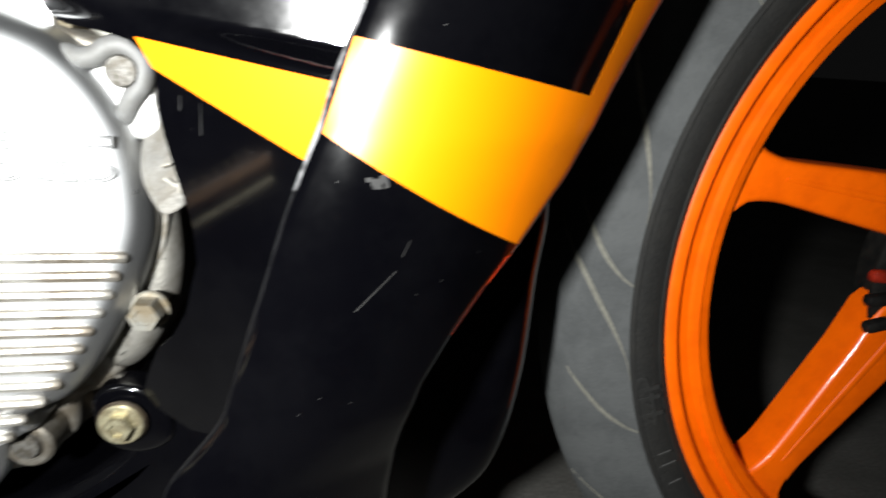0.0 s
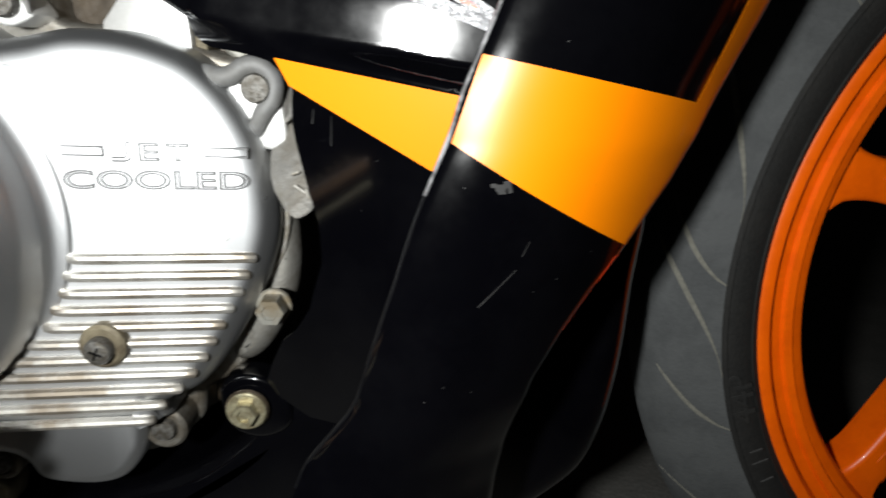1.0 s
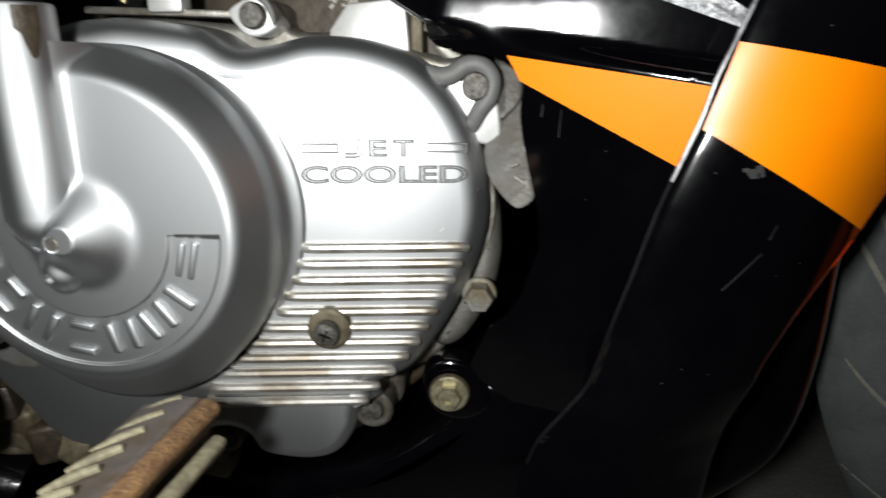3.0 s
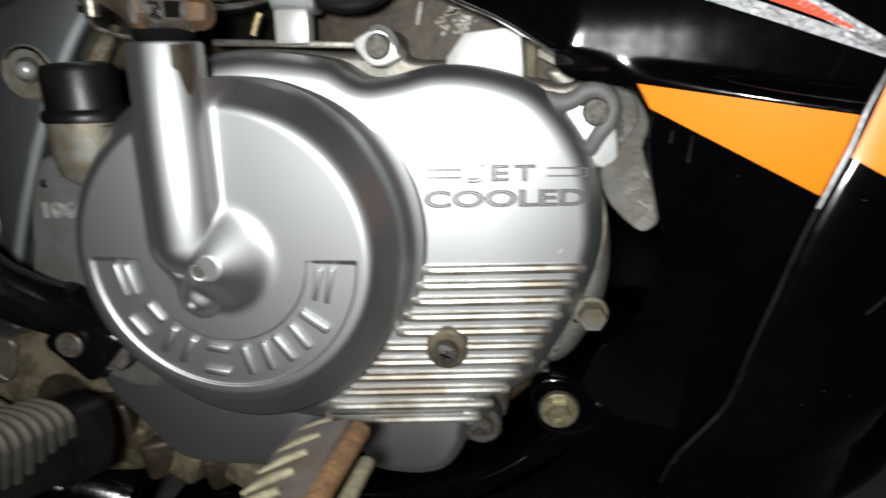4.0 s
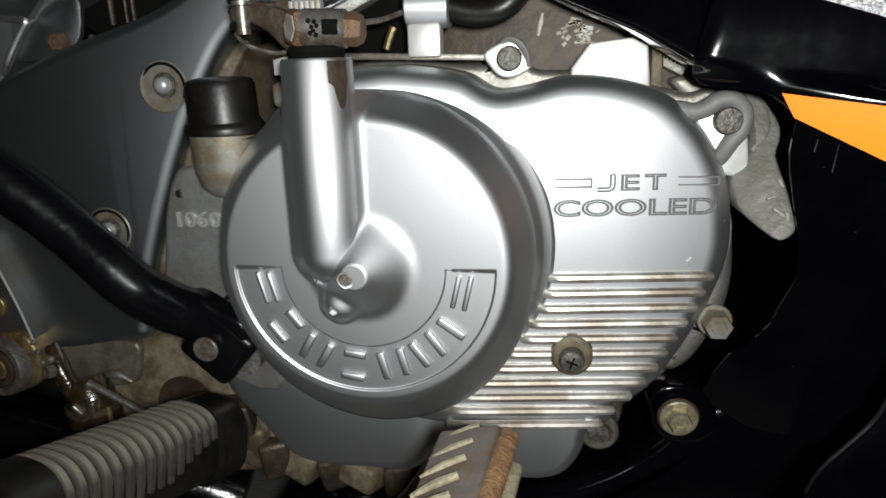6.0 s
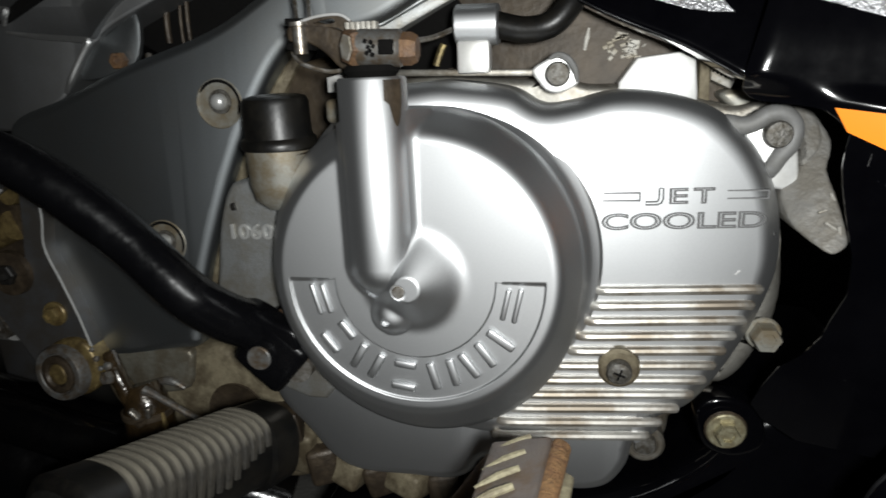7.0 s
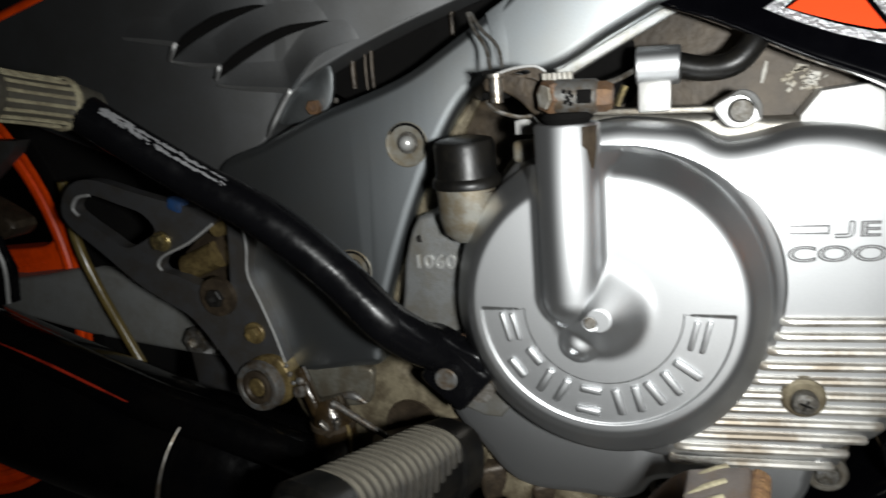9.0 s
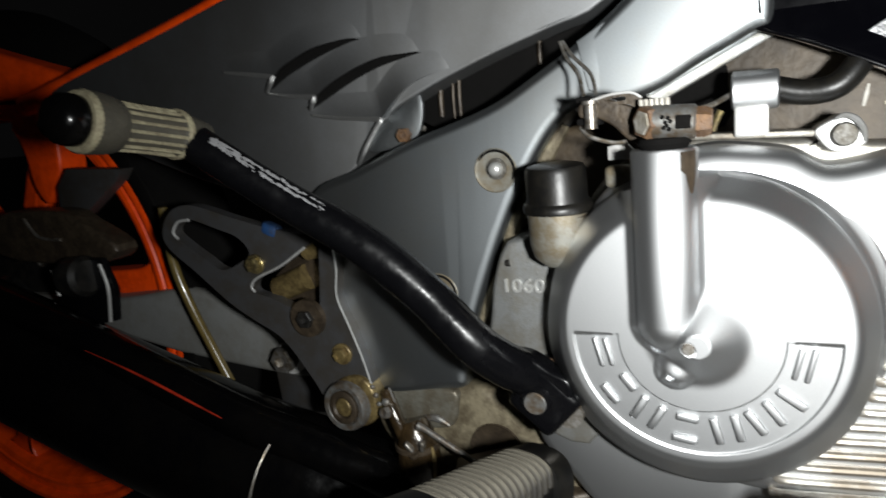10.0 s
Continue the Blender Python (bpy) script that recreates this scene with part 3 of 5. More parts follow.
part("release_housing", lathe([*[(0.0155 * math.sin(radians(a)), -0.0600 - 0.0155 * math.cos(radians(a))) for a in range(0, 90, 10)], (0.0155, -0.060), (0.0155, 0.0240), (0.0147, 0.0252), (0.007, 0.0252), (0.006, 0.024), (0, 0.024)], (-0.0133, 0.0002, 0.3995), (0, 0, 1), 64), SILVER, disc, "top of the shaft housing")
# raised band at the pocket's foot: plain bars where a maker's mark stands
BARS = [(-168, 0.0507, 0.0026, 0.0165, -14), (-167, 0.0455, 0.0026, 0.0155, -14), (-13, 0.0507, 0.0026, 0.0175, 13), (-14, 0.0452, 0.0026, 0.0160, 13)]
for k, turn in enumerate((-143, -121, -98, -75, -53, -35)):
    upright = -(turn + 90)
    if k in (0, 2):
        BARS += [(turn, 0.0560, 0.0125, 0.0040, upright), (turn, 0.0440, 0.0110, 0.0040, upright)]
    elif k == 5:
        BARS += [(turn, 0.0503, 0.0044, 0.0152, upright)]
    else:
        BARS += [(turn - 5.8, 0.0497, 0.0042, 0.0146, upright), (turn + 5.8, 0.0497, 0.0042, 0.0146, upright)]
for turn, r, wide, tall, tilt in BARS:
    a = radians(turn)
    part("mark_bar", block((wide, 0.0024, tall), (CX + r * math.cos(a), 0.0004, CZ + r * math.sin(a)), (0, tilt, 0), 0.0011, 3), SILVER, disc)
part("shaft_pin", lathe([(0, 0), (0.0030, 0), (0.0030, 0.0008), (0.0026, 0.0012), (0, 0.0013)], (-0.003, -0.0138, 0.3295), (0, -1, 0), 20), STEEL, disc)

bm, rows = bmesh.new(), []
for k in range(9):
    a = radians(34 + 34 * k / 8)
    low = 0.4035 + 0.0012 * (k - 5) ** 2 if k > 2 else 0.4150 - 0.001 * k
    rows.append([bm.verts.new((-0.0133 + 0.0158 * math.sin(a), 0.0002 - 0.0158 * math.cos(a), z)) for z in (0.4235, low + (0.4235 - low) * 0.5, low)])
for p, q in zip(rows, rows[1:]):
    for k in (0, 1):
        bm.faces.new((p[k], p[k + 1], q[k + 1], q[k]))
made = bmesh.ops.extrude_face_region(bm, geom=bm.faces[:])
for v in [g for g in made["geom"] if isinstance(g, bmesh.types.BMVert)]:
    v.co.y += 0.0006
part("oil_stain", bm, OILY, disc, "dark oily drip mark")
# ---- crankcase surroundings ----
bm = slab([(0.179, 0.4035), (0.188, 0.4015), (0.1930, 0.3940), (0.1962, 0.3865), (0.1950, 0.3795), (0.1925, 0.3735), (0.1946, 0.3640), (0.1966, 0.3545), (0.1974, 0.3450), (0.1960, 0.3415), (0.1915, 0.3388), (0.1870, 0.3395), (0.1780, 0.3470), (0.1745, 0.3550), (0.1742, 0.3640), (0.1805, 0.3680), (0.1815, 0.3820), (0.1805, 0.3920)], 0.072, 0.11, 0.0020, 3, 2, lambda x, z: -0.75 * (0.40 - z) + 0.8 * max(0.0, 0.1880 - x))
lug = part("engine_lug", bm, ROUGHCAST, bike, "rough grey cast mounting lug, stained")
part("lug_ridge", slab([(0.1775, 0.4045), (0.1845, 0.4020), (0.1895, 0.3965), (0.1912, 0.3885), (0.1890, 0.3820), (0.1835, 0.3770), (0.1812, 0.3765), (0.1810, 0.3920)], 0.0660, 0.075, 0.0022, 3, 4, lambda x, z: -0.62 * (0.40 - z)), ROUGHCAST, lug, "raised step of the casting")
for x, z, wide, turn in ((0.1930, 0.3620, 0.0045, 62), (0.1905, 0.3500, 0.0060, 35), (0.1880, 0.3560, 0.0040, -20), (0.1940, 0.3480, 0.0050, 80)):
    part("casting_scar", block((wide, 0.0016, 0.0010), (x, 0.0716 - 0.75 * (0.40 - z), z), (-36, turn, 0), 0.0004, 2), DUSTY, lug)
part("hex_stud", hexagon(0.0074, 0.011, (0.1722, 0.058, 0.287), (0, -1, 0), 0.0088, 0.05), CREAM, bike, "large hexagonal stud head")
cylinder = part("cylinder_fin", slab([(0.095, 0.400), (0.0965, 0.4165), (0.1055, 0.4285), (0.1338, 0.4312), (0.1358, 0.4100), (0.1358, 0.398)], 0.074, 0.10, 0.0012, 2, smooth_line=False), WHITE, bike, "bare bright alloy block on the cylinder")
part("block_side", slab([(0.1365, 0.4300), (0.1395, 0.4276), (0.1415, 0.4245), (0.1420, 0.4050), (0.1365, 0.4050)], 0.0770, 0.10, 0.0010, 2, smooth_line=False), TAN, cylinder, "brown shaded side of the block")
part("bracket_plate", slab([(0.1425, 0.4235), (0.1555, 0.4165), (0.1525, 0.4110), (0.1425, 0.4160)], 0.0800, 0.10, 0.0010, 2, smooth_line=False), DUSTY, cylinder, "pale bracket plate")
for k in range(4):
    part("plate_hole", lathe([(0, 0), (0.0006, 0), (0.0006, 0.0008), (0, 0.0008)], (0.1435 + 0.0020 * k, 0.0800, 0.4203 - 0.0010 * k), (0, -1, 0), 8), DARK, cylinder)
part("cylinder_base", slab([(0.1470, 0.4075), (0.1525, 0.4108), (0.1640, 0.4105), (0.1730, 0.4025), (0.1650, 0.3970), (0.1595, 0.3975)], 0.0780, 0.11, 0.0025, 3, 3), CREAM, cylinder, "stained alloy ledge beside the cylinder")
part("residue", tube([(0.0815, 0.0945, 0.4450), (0.0805, 0.0945, 0.4400), (0.0792, 0.0945, 0.4335)], [0.0006, 0.0013, 0.0008], 8, 4, flat=0.4), DUSTY, engine, "pale chalky smear")
for k in range(26):
    x, z = 0.0990 + random.gauss(0, 0.0045), 0.4335 + random.gauss(0, 0.0034)
    part("residue", block((random.uniform(0.002, 0.0065), 0.0010, random.uniform(0.0008, 0.0030)), (x, 0.0948, z), (0, random.uniform(-50, 20), 0), 0.0004, 1), DUSTY, engine)
# gearbox side with casting number
LEDGE = material("stained_grey_ledge", (0.155, 0.150, 0.125), 0.46, 0.5, grain=0.12, dirt=(0.075, 0.055, 0.03), dirt_amount=0.6, dirt_size=0.014, bump=0.1, bump_size=0.003)
bm = slab([(-0.1290, 0.300), (-0.1262, 0.324), (-0.1225, 0.346), (-0.1150, 0.366), (-0.104, 0.372), (-0.06, 0.372), (-0.06, 0.25), (-0.10, 0.25), (-0.118, 0.275)], 0.0445, 0.09, 0.003, n=4)
gearbox = part("gearbox_case", bm, GEARCASE, bike, "grey alloy gearbox case with a casting number")
part("casting_number", fit_text("1060", -0.1149, -0.0895, 0.3388, 0.3475, 0.0440, 0.0, 0.0010), NUMERAL, gearbox, "raised casting number 1060")
part("case_rib", tube([(-0.113, 0.0445, 0.357), (-0.1105, 0.0445, 0.3575)], 0.0022), PLASTIC, gearbox)
bm = slab([(-0.225, 0.258), (-0.16, 0.262), (-0.14, 0.262), (-0.10, 0.24), (-0.07, 0.20), (-0.10, 0.17), (-0.18, 0.18), (-0.23, 0.22)], 0.064, 0.12, 0.008)
part("gearbox_foot", bm, TAN, bike, "dusty brown alloy foot of the gearbox")
# Flat disc on the casting; the hollow's shade is its dark colour.
part("gearbox_hollow", lathe([(0.0, 0.0632), (0.0175, 0.0632), (0.0190, 0.0625), (0.0200, 0.066)], (-0.1380, 0, 0.2185)), OILY, bike, "flat dark brown disc for the shaded round hollow")
part("gearbox_ledge", slab([(-0.222, 0.2585), (-0.190, 0.2605), (-0.164, 0.2610), (-0.1635, 0.248), (-0.1685, 0.2343), (-0.1888, 0.2300), (-0.2083, 0.2349)], 0.0595, 0.075, 0.003, 3, 3), LEDGE, bike, "smooth grey gearbox ledge, stained")
part("ledge_lip", tube([(-0.203, 0.0600, 0.2350), (-0.190, 0.0590, 0.2385), (-0.179, 0.0585, 0.2400), (-0.170, 0.0590, 0.2350)], [0.0010, 0.0022, 0.0030, 0.0016], 10, 5), SLEEVE, bike, "oily bright lip of the ledge")
# oil filler
oil = part("oil_filler_neck", lathe([(0, -0.006), (0.009, -0.005), (0.0145, 0.0), (0.0165, 0.008), (0.0170, 0.028), (0.012, 0.029), (0, 0.029)], (-0.0755, 0.033, 0.365), (0, -0.05, 1)), CREAM, bike, "stained cream alloy oil filler neck")
cap = part("oil_cap", lathe([(0.0, 0.0), (0.0175, 0.0), (0.0196, 0.0015), (0.0198, 0.0035), (0.0192, 0.0055), (0.0176, 0.0070), (0.0172, 0.009), (0.0170, 0.024), (0.0158, 0.0265), (0.012, 0.0275), (0, 0.0277)], (-0.0755, 0.034, 0.390), (0, -0.05, 1)), BAKELITE, oil, "black plastic oil filler cap with a flange")
part("neck_seal", lathe([(0.0172, 0.0), (0.0180, 0.0008), (0.0172, 0.0016)], (-0.0755, 0.0335, 0.3880), (0, -0.05, 1)), OILY, oil)

# ---- clutch release arm, cable and clamp ----
arm = part("release_arm", slab([(-0.0545, 0.4490), (-0.0430, 0.4505), (-0.0290, 0.4455), (-0.0200, 0.4415), (-0.0190, 0.4330), (-0.0230, 0.4262), (-0.0300, 0.4280), (-0.0385, 0.4365), (-0.0470, 0.4412), (-0.0550, 0.4418)], 0.0105, 0.0190, 0.0012, 3, 3), OILY, bike, "oily brown steel clutch release arm")
part("arm_plate", pierced([(-0.0495, 0.4500), (-0.0390, 0.4520), (-0.0290, 0.4522), (-0.0235, 0.4490), (-0.0222, 0.4440), (-0.0250, 0.4430), (-0.0300, 0.4465), (-0.0400, 0.4478)], [[(-0.0415, 0.4492), (-0.0330, 0.4508), (-0.0315, 0.4490), (-0.0370, 0.4484)]], 0.0085, 0.0100, 4), OILY, arm, "flat spring plate")
part("plate_edge", tube([(-0.0480, 0.0082, 0.4500), (-0.0390, 0.0080, 0.4520), (-0.0290, 0.0080, 0.4522), (-0.0238, 0.0080, 0.4492)], 0.0007, 8, 4), WHITE, arm, "bright worn edge")
part("pinch_block", lathe([(0, 0), (0.0070, 0), (0.0080, 0.001), (0.0080, 0.0190), (0.0070, 0.0200), (0, 0.0200)], (-0.0180, -0.001, 0.4372), (1, 0, -0.05), 20), SLEEVE, arm, "stained steel pinch sleeve")
tilt_axis = Vector((-0.73, -0.68, 0.03)).normalized()
part("pinch_bolt", hexagon(0.0082, 0.0080, (-0.0165, 0.0010, 0.4372), tilt_axis, 0, 0.0), RUST, arm, "rusty hexagonal bolt")
part("bolt_face", lathe([(0, 0), (0.0060, 0), (0.0057, 0.0005), (0, 0.0006)], Vector((-0.0165, 0.0010, 0.4372)) + 0.0080 * tilt_axis, tilt_axis, 6), DUSTY, arm, "worn pale bolt face")
part("pinch_nut", lathe([(0, 0), (0.0070, 0), (0.0070, 0.004), (0.0056, 0.0068), (0, 0.0072)], (0.0018, -0.001, 0.4360), (1, 0, -0.05), 6), RUST, arm, "small rusted nut")
part("square_hole", block((0.0070, 0.003, 0.0062), (-0.0035, -0.0080, 0.4368), (0, 2, 0), 0.0008), DARK, arm, "black square socket")
for dx, dz in ((-0.0085, 0.0030), (-0.0072, 0.0005), (-0.0080, -0.0018), (-0.0060, 0.0025), (-0.0056, -0.0026), (-0.0066, -0.0008), (-0.0050, 0.0008)):
    part("grease_spot", block((0.0019, 0.0012, 0.0019), (dx - 0.0040, -0.0086, 0.4365 + dz), (0, 30, 0), 0.0005), DARK, arm)
# Black disc under the sleeve, in place of the shadow there.
part("sleeve_shade", lathe([(0.0, 0), (0.0095, 0), (0.0125, 0.004), (0.0115, 0.0065), (0, 0.0068)], (-0.0130, 0.0, 0.4232), (0, 0, 1), 24), DARK, arm)
for k in range(6):
    part("spline", block((0.0019, 0.006, 0.0042), (-0.0232 + 0.0024 * k, 0.004, 0.4462), (0, 0, 0), 0.0004), DUSTY, arm)
for z, h in ((0.4505, 0.0030), (0.4458, 0.0024), (0.4395, 0.0034)):
    part("clevis", block((0.0125, 0.010, h), (-0.0505, 0.016, z), (0, 2, 0), 0.0008), DARK, arm)
part("clevis_pin", lathe([(0, 0), (0.0032, 0), (0.0032, 0.0120), (0.0046, 0.0123), (0.0046, 0.0140), (0, 0.0145)], (-0.0490, 0.0095, 0.4360), (0, 0, 1), 16), STEEL, arm)
part("cable_hook", tube([(-0.056, 0.016, 0.437), (-0.051, 0.014, 0.432), (-0.040, 0.016, 0.428), (-0.033, 0.018, 0.428)], 0.0011, 8), STEEL, arm)
for dx in (0.0, 0.0065):
    part("return_spring", tube([(-0.0550 + dx, 0.022, 0.4530), (-0.0590 + dx, 0.030, 0.464), (-0.0665 + dx * 0.6, 0.036, 0.474), (-0.0705 + dx * 0.2, 0.040, 0.483)], 0.0010, 8), STEEL, arm, "thin bent steel wire")
part("arm_tab", slab([(-0.0455, 0.4250), (-0.0360, 0.4272), (-0.0315, 0.4222), (-0.0350, 0.4178), (-0.0455, 0.4178)], 0.0300, 0.0340, 0.0008, 2, smooth_line=False), WHITE, arm, "bright bracket tab")
part("housing_lug", block((0.016, 0.012, 0.012), (-0.0400, 0.036, 0.4085), (0, 0, 0), 0.003, 3), CREAM, arm, "stained lug beside the housing")
part("cable_wire", tube([(-0.004, 0.030, 0.4400), (0.006, 0.045, 0.4420), (0.016, 0.058, 0.4470)], 0.0013, 8), STEEL, arm, "bare steel clutch cable")
clamp = part("cable_clamp", lathe([(0.0, 0), (0.0085, 0.0), (0.0100, 0.001), (0.0100, 0.0215), (0.0088, 0.0225), (0.0080, 0.0225), (0.0080, 0.020), (0, 0.020)], (0.0150, 0.058, 0.4478), (1, 0, -0.02), 32), SILVER, bike, "silver barrel clamp for the clutch cable")
part("clamp_foot", block((0.0165, 0.012, 0.016), (0.0245, 0.057, 0.432), (0, 0, 0), 0.0015), WHITE, clamp)
part("cable_hose", tube([(0.035, 0.058, 0.4475), (0.050, 0.057, 0.4440), (0.064, 0.056, 0.4465), (0.074, 0.060, 0.458), (0.080, 0.072, 0.470), (0.086, 0.090, 0.49)], 0.0064, 16), BAKELITE, clamp, "black rubber hose")
part("cable_tail", tube([(0.0101, 0.05, 0.4387), (0.0078, 0.05, 0.4340), (0.0058, 0.05, 0.4285)], 0.0018, 8), BRASS, clamp)
# Sheet added over the engine; the gap's shade is its colour.
part("gap_shade", slab([(-0.030, 0.428), (0.010, 0.428), (0.012, 0.452), (0.010, 0.464), (-0.005, 0.457), (-0.026, 0.449)], 0.0915, 0.096, 0.001, 2, 3), DARK, clamp, "near-black sheet for the shaded gap behind the cable")
part("clamp_plate", block((0.072, 0.012, 0.0035), (0.018, 0.062, 0.4245), (0, 2, 0), 0.001), ALLOY, clamp, "stained alloy strip")

# ---- frame spar panel ----
FRAME = material("frame_silver", (0.288, 0.308, 0.320), 0.40, 0.8, grain=0.1, grain_size=0.001, blotch=0.10, blotch_size=0.06, dirt=(0.28, 0.26, 0.22), dirt_amount=0.25, dirt_size=0.08, satin=(0.68, 0.30, 0.050, 0.58))
bm = slab([(0.03, 0.530), (0.035, 0.484), (0.024, 0.477), (0.0, 0.465), (-0.024, 0.452), (-0.045, 0.447), (-0.065, 0.448), (-0.082, 0.437), (-0.098, 0.415), (-0.115, 0.384), (-0.132, 0.345), (-0.146, 0.306), (-0.152, 0.275), (-0.157, 0.264), (-0.175, 0.261), (-0.226, 0.256), (-0.246, 0.30), (-0.256, 0.339), (-0.262, 0.375), (-0.262, 0.405), (-0.224, 0.419), (-0.182, 0.435), (-0.125, 0.452), (-0.09, 0.470), (-0.057, 0.490), (-0.025, 0.515), (0.0, 0.535)], 0.058, 0.105, 0.0070, 6, 5)
spar = part("frame_panel", bm, FRAME, bike, "smooth silver-grey frame side panel with recessed bolts", 50)
back_sweep = lambda x, z: max(0.0, x + 0.06) * 0.24
part("frame_beam", slab([(-0.0655, 0.4835), (-0.0400, 0.4985), (-0.0080, 0.5080), (0.0900, 0.5300), (0.0640, 0.4960), (0.0300, 0.4790), (-0.0260, 0.4500), (-0.0450, 0.4490), (-0.0600, 0.4560)], 0.0565, 0.085, 0.0010, 2, depth=back_sweep, smooth_line=False), FRAME, spar, "flat bright beam face")
part("beam_flange", slab([(0.0360, 0.4755), (0.0700, 0.4930), (0.0660, 0.4970), (0.0290, 0.4785), (-0.0300, 0.4490), (-0.0210, 0.4465)], 0.0610, 0.085, 0.0008, 2, depth=back_sweep, smooth_line=False), GEARCASE, spar, "grey lower flange of the beam")
for x, z in ((-0.1205, 0.4132), (-0.1675, 0.3325)):
    cup = part("bolt_cup", lathe([(0.0, 0.0577), (0.0112, 0.0577), (0.0126, 0.0574), (0.0134, 0.0572), (0.0140, 0.0578)], (x, 0, z), (0, 1, 0), 40), CREAM, spar, "stained recess round the bolt")
    part("cup_shade", tube([(x + 0.0124 * math.cos(radians(a)), 0.0574, z + 0.0124 * math.sin(radians(a))) for a in range(-30, 151, 15)], [0.0002] + [0.0009] * 11 + [0.0002], 6, 2), DARK, spar)
    part("panel_washer", lathe([(0, 0), (0.0068, 0), (0.0066, 0.0010), (0.0045, 0.0012), (0, 0.0012)], (x + 0.001, 0.0576, z + 0.001), (0, -1, 0), 28), BOLT, spar)
    part("panel_bolt", lathe([(0, 0), (0.0046, 0), (0.0046, 0.0016), (0.0042, 0.0030), (0.0033, 0.0042), (0.0018, 0.0049), (0, 0.0051)], (x + 0.001, 0.0565, z + 0.001), (0, -1, 0), 24), NUMERAL, spar, "round-headed steel bolt")

part("arch_lining", tube([(-0.0800, 0.078, 0.4370), (-0.0950, 0.076, 0.4140), (-0.1120, 0.075, 0.3830), (-0.1290, 0.074, 0.3440), (-0.1430, 0.073, 0.3050), (-0.1490, 0.073, 0.2760)], [0.003, 0.0055, 0.0062, 0.0062, 0.0062, 0.004], 10, 5), TAN, spar, "dusty olive inner edge of the panel")

# ---- kick starter ----
kick = part("kick_lever", tube([(-0.088, 0.0330, 0.2820), (-0.098, 0.0255, 0.2930), (-0.109, 0.0125, 0.3050), (-0.1225, 0.003, 0.3205), (-0.1445, 0.0, 0.3455), (-0.1645, -0.005, 0.3665), (-0.187, -0.011, 0.3858), (-0.215, -0.020, 0.4055), (-0.243, -0.0300, 0.4275), (-0.267, -0.038, 0.4470)], [0.0135, 0.0135, 0.0132, 0.0130, 0.0128, 0.0130, 0.0122, 0.0114, 0.0110, 0.0112], 18, 6), ENAMEL, bike, "gloss black kick starter lever", 60)
SCUFF = material("bare_scuffed_steel", (0.36, 0.36, 0.37), 0.42, 0.5, grain=0.3, grain_size=0.001)
lever = between([(-0.267, 0.4470), (-0.243, 0.4275), (-0.215, 0.4055), (-0.187, 0.3858), (-0.1645, 0.3665), (-0.1445, 0.3455), (-0.1225, 0.3205), (-0.107, 0.303)])
lever_y = between([(-0.267, -0.038), (-0.243, -0.030), (-0.215, -0.020), (-0.187, -0.011), (-0.1645, -0.005), (-0.1445, 0.0), (-0.1225, 0.003), (-0.107, 0.006)])
for k in range(230):
    x, r, long = -0.2600 + 0.062 * random.random() ** 1.3, 0.0112, random.uniform(0.0012, 0.0040)
    turn = random.uniform(38, 64) if x < -0.243 else random.choice((random.gauss(41, 2.5), random.gauss(60, 3.0)))
    off = (Vector((0.431, -0.903, 0)) * math.cos(radians(turn)) + Vector((0.54, 0.26, 0.80)) * math.sin(radians(turn))) * r
    part("paint_scuff", block((long, 0.0008, random.uniform(0.0003, 0.0009)), Vector((x, lever_y(x), lever(x))) + off, (35, 40 + random.uniform(-8, 8), 20), 0.0001, 1), SCUFF, kick)
part("lever_web", slab([(-0.107, 0.3060), (-0.098, 0.3085), (-0.0900, 0.3055), (-0.0810, 0.2995), (-0.070, 0.2942), (-0.070, 0.2817), (-0.0862, 0.285), (-0.105, 0.299)], 0.0165, 0.030, 0.003, 3, 3), ENAMEL, kick, "flat web of the lever")
part("clamp_boss", block((0.034, 0.028, 0.034), (-0.0868, 0.0300, 0.2795), (0, 42, 0), 0.005, 3), ENAMEL, kick, "black splined clamp")
part("clamp_ear", lathe([(0, 0), (0.0098, 0), (0.0098, 0.0020), (0.0088, 0.0032), (0, 0.0032)], (-0.0905, 0.0175, 0.2806), (0, -1, 0), 24), ENAMEL, kick)
part("clamp_bolt", lathe([(0, 0), (0.0068, 0), (0.0068, 0.001), (0.0062, 0.0016), (0, 0.0012)], (-0.0905, 0.0135, 0.2806), (0, -1, 0), 24), SLEEVE, kick, "dull stained bolt end")
part("shaft_seal", lathe([(0.0105, 0.0), (0.0140, 0.0), (0.0148, 0.0012), (0.0140, 0.0030), (0.0105, 0.0030)], (-0.0815, 0.0330, 0.2870), (0, -1, 0.15), 32), RUST, kick, "rust-brown seal ring on the shaft")
# Steel specks added for the glints beside the seal.
for x, y, z, turn in ((-0.0985, 0.0270, 0.3010, 40), (-0.0935, 0.0260, 0.2985, 30)):
    part("seal_glint", block((0.0055, 0.003, 0.0028), (x, y, z), (0, turn, 0), 0.0012, 3), STEEL, kick)
part("kick_shaft", lathe([(0, 0), (0.0095, 0), (0.0095, 0.05), (0, 0.05)], (-0.0735, 0.02, 0.273), (0, 1, 0), 24), STEEL, kick)
GRIP_A, GRIP_B = Vector((-0.2745, -0.0415, 0.4530)), Vector((-0.2750, -0.1050, 0.4640))
way = (GRIP_B - GRIP_A).normalized()
length = (GRIP_B - GRIP_A).length
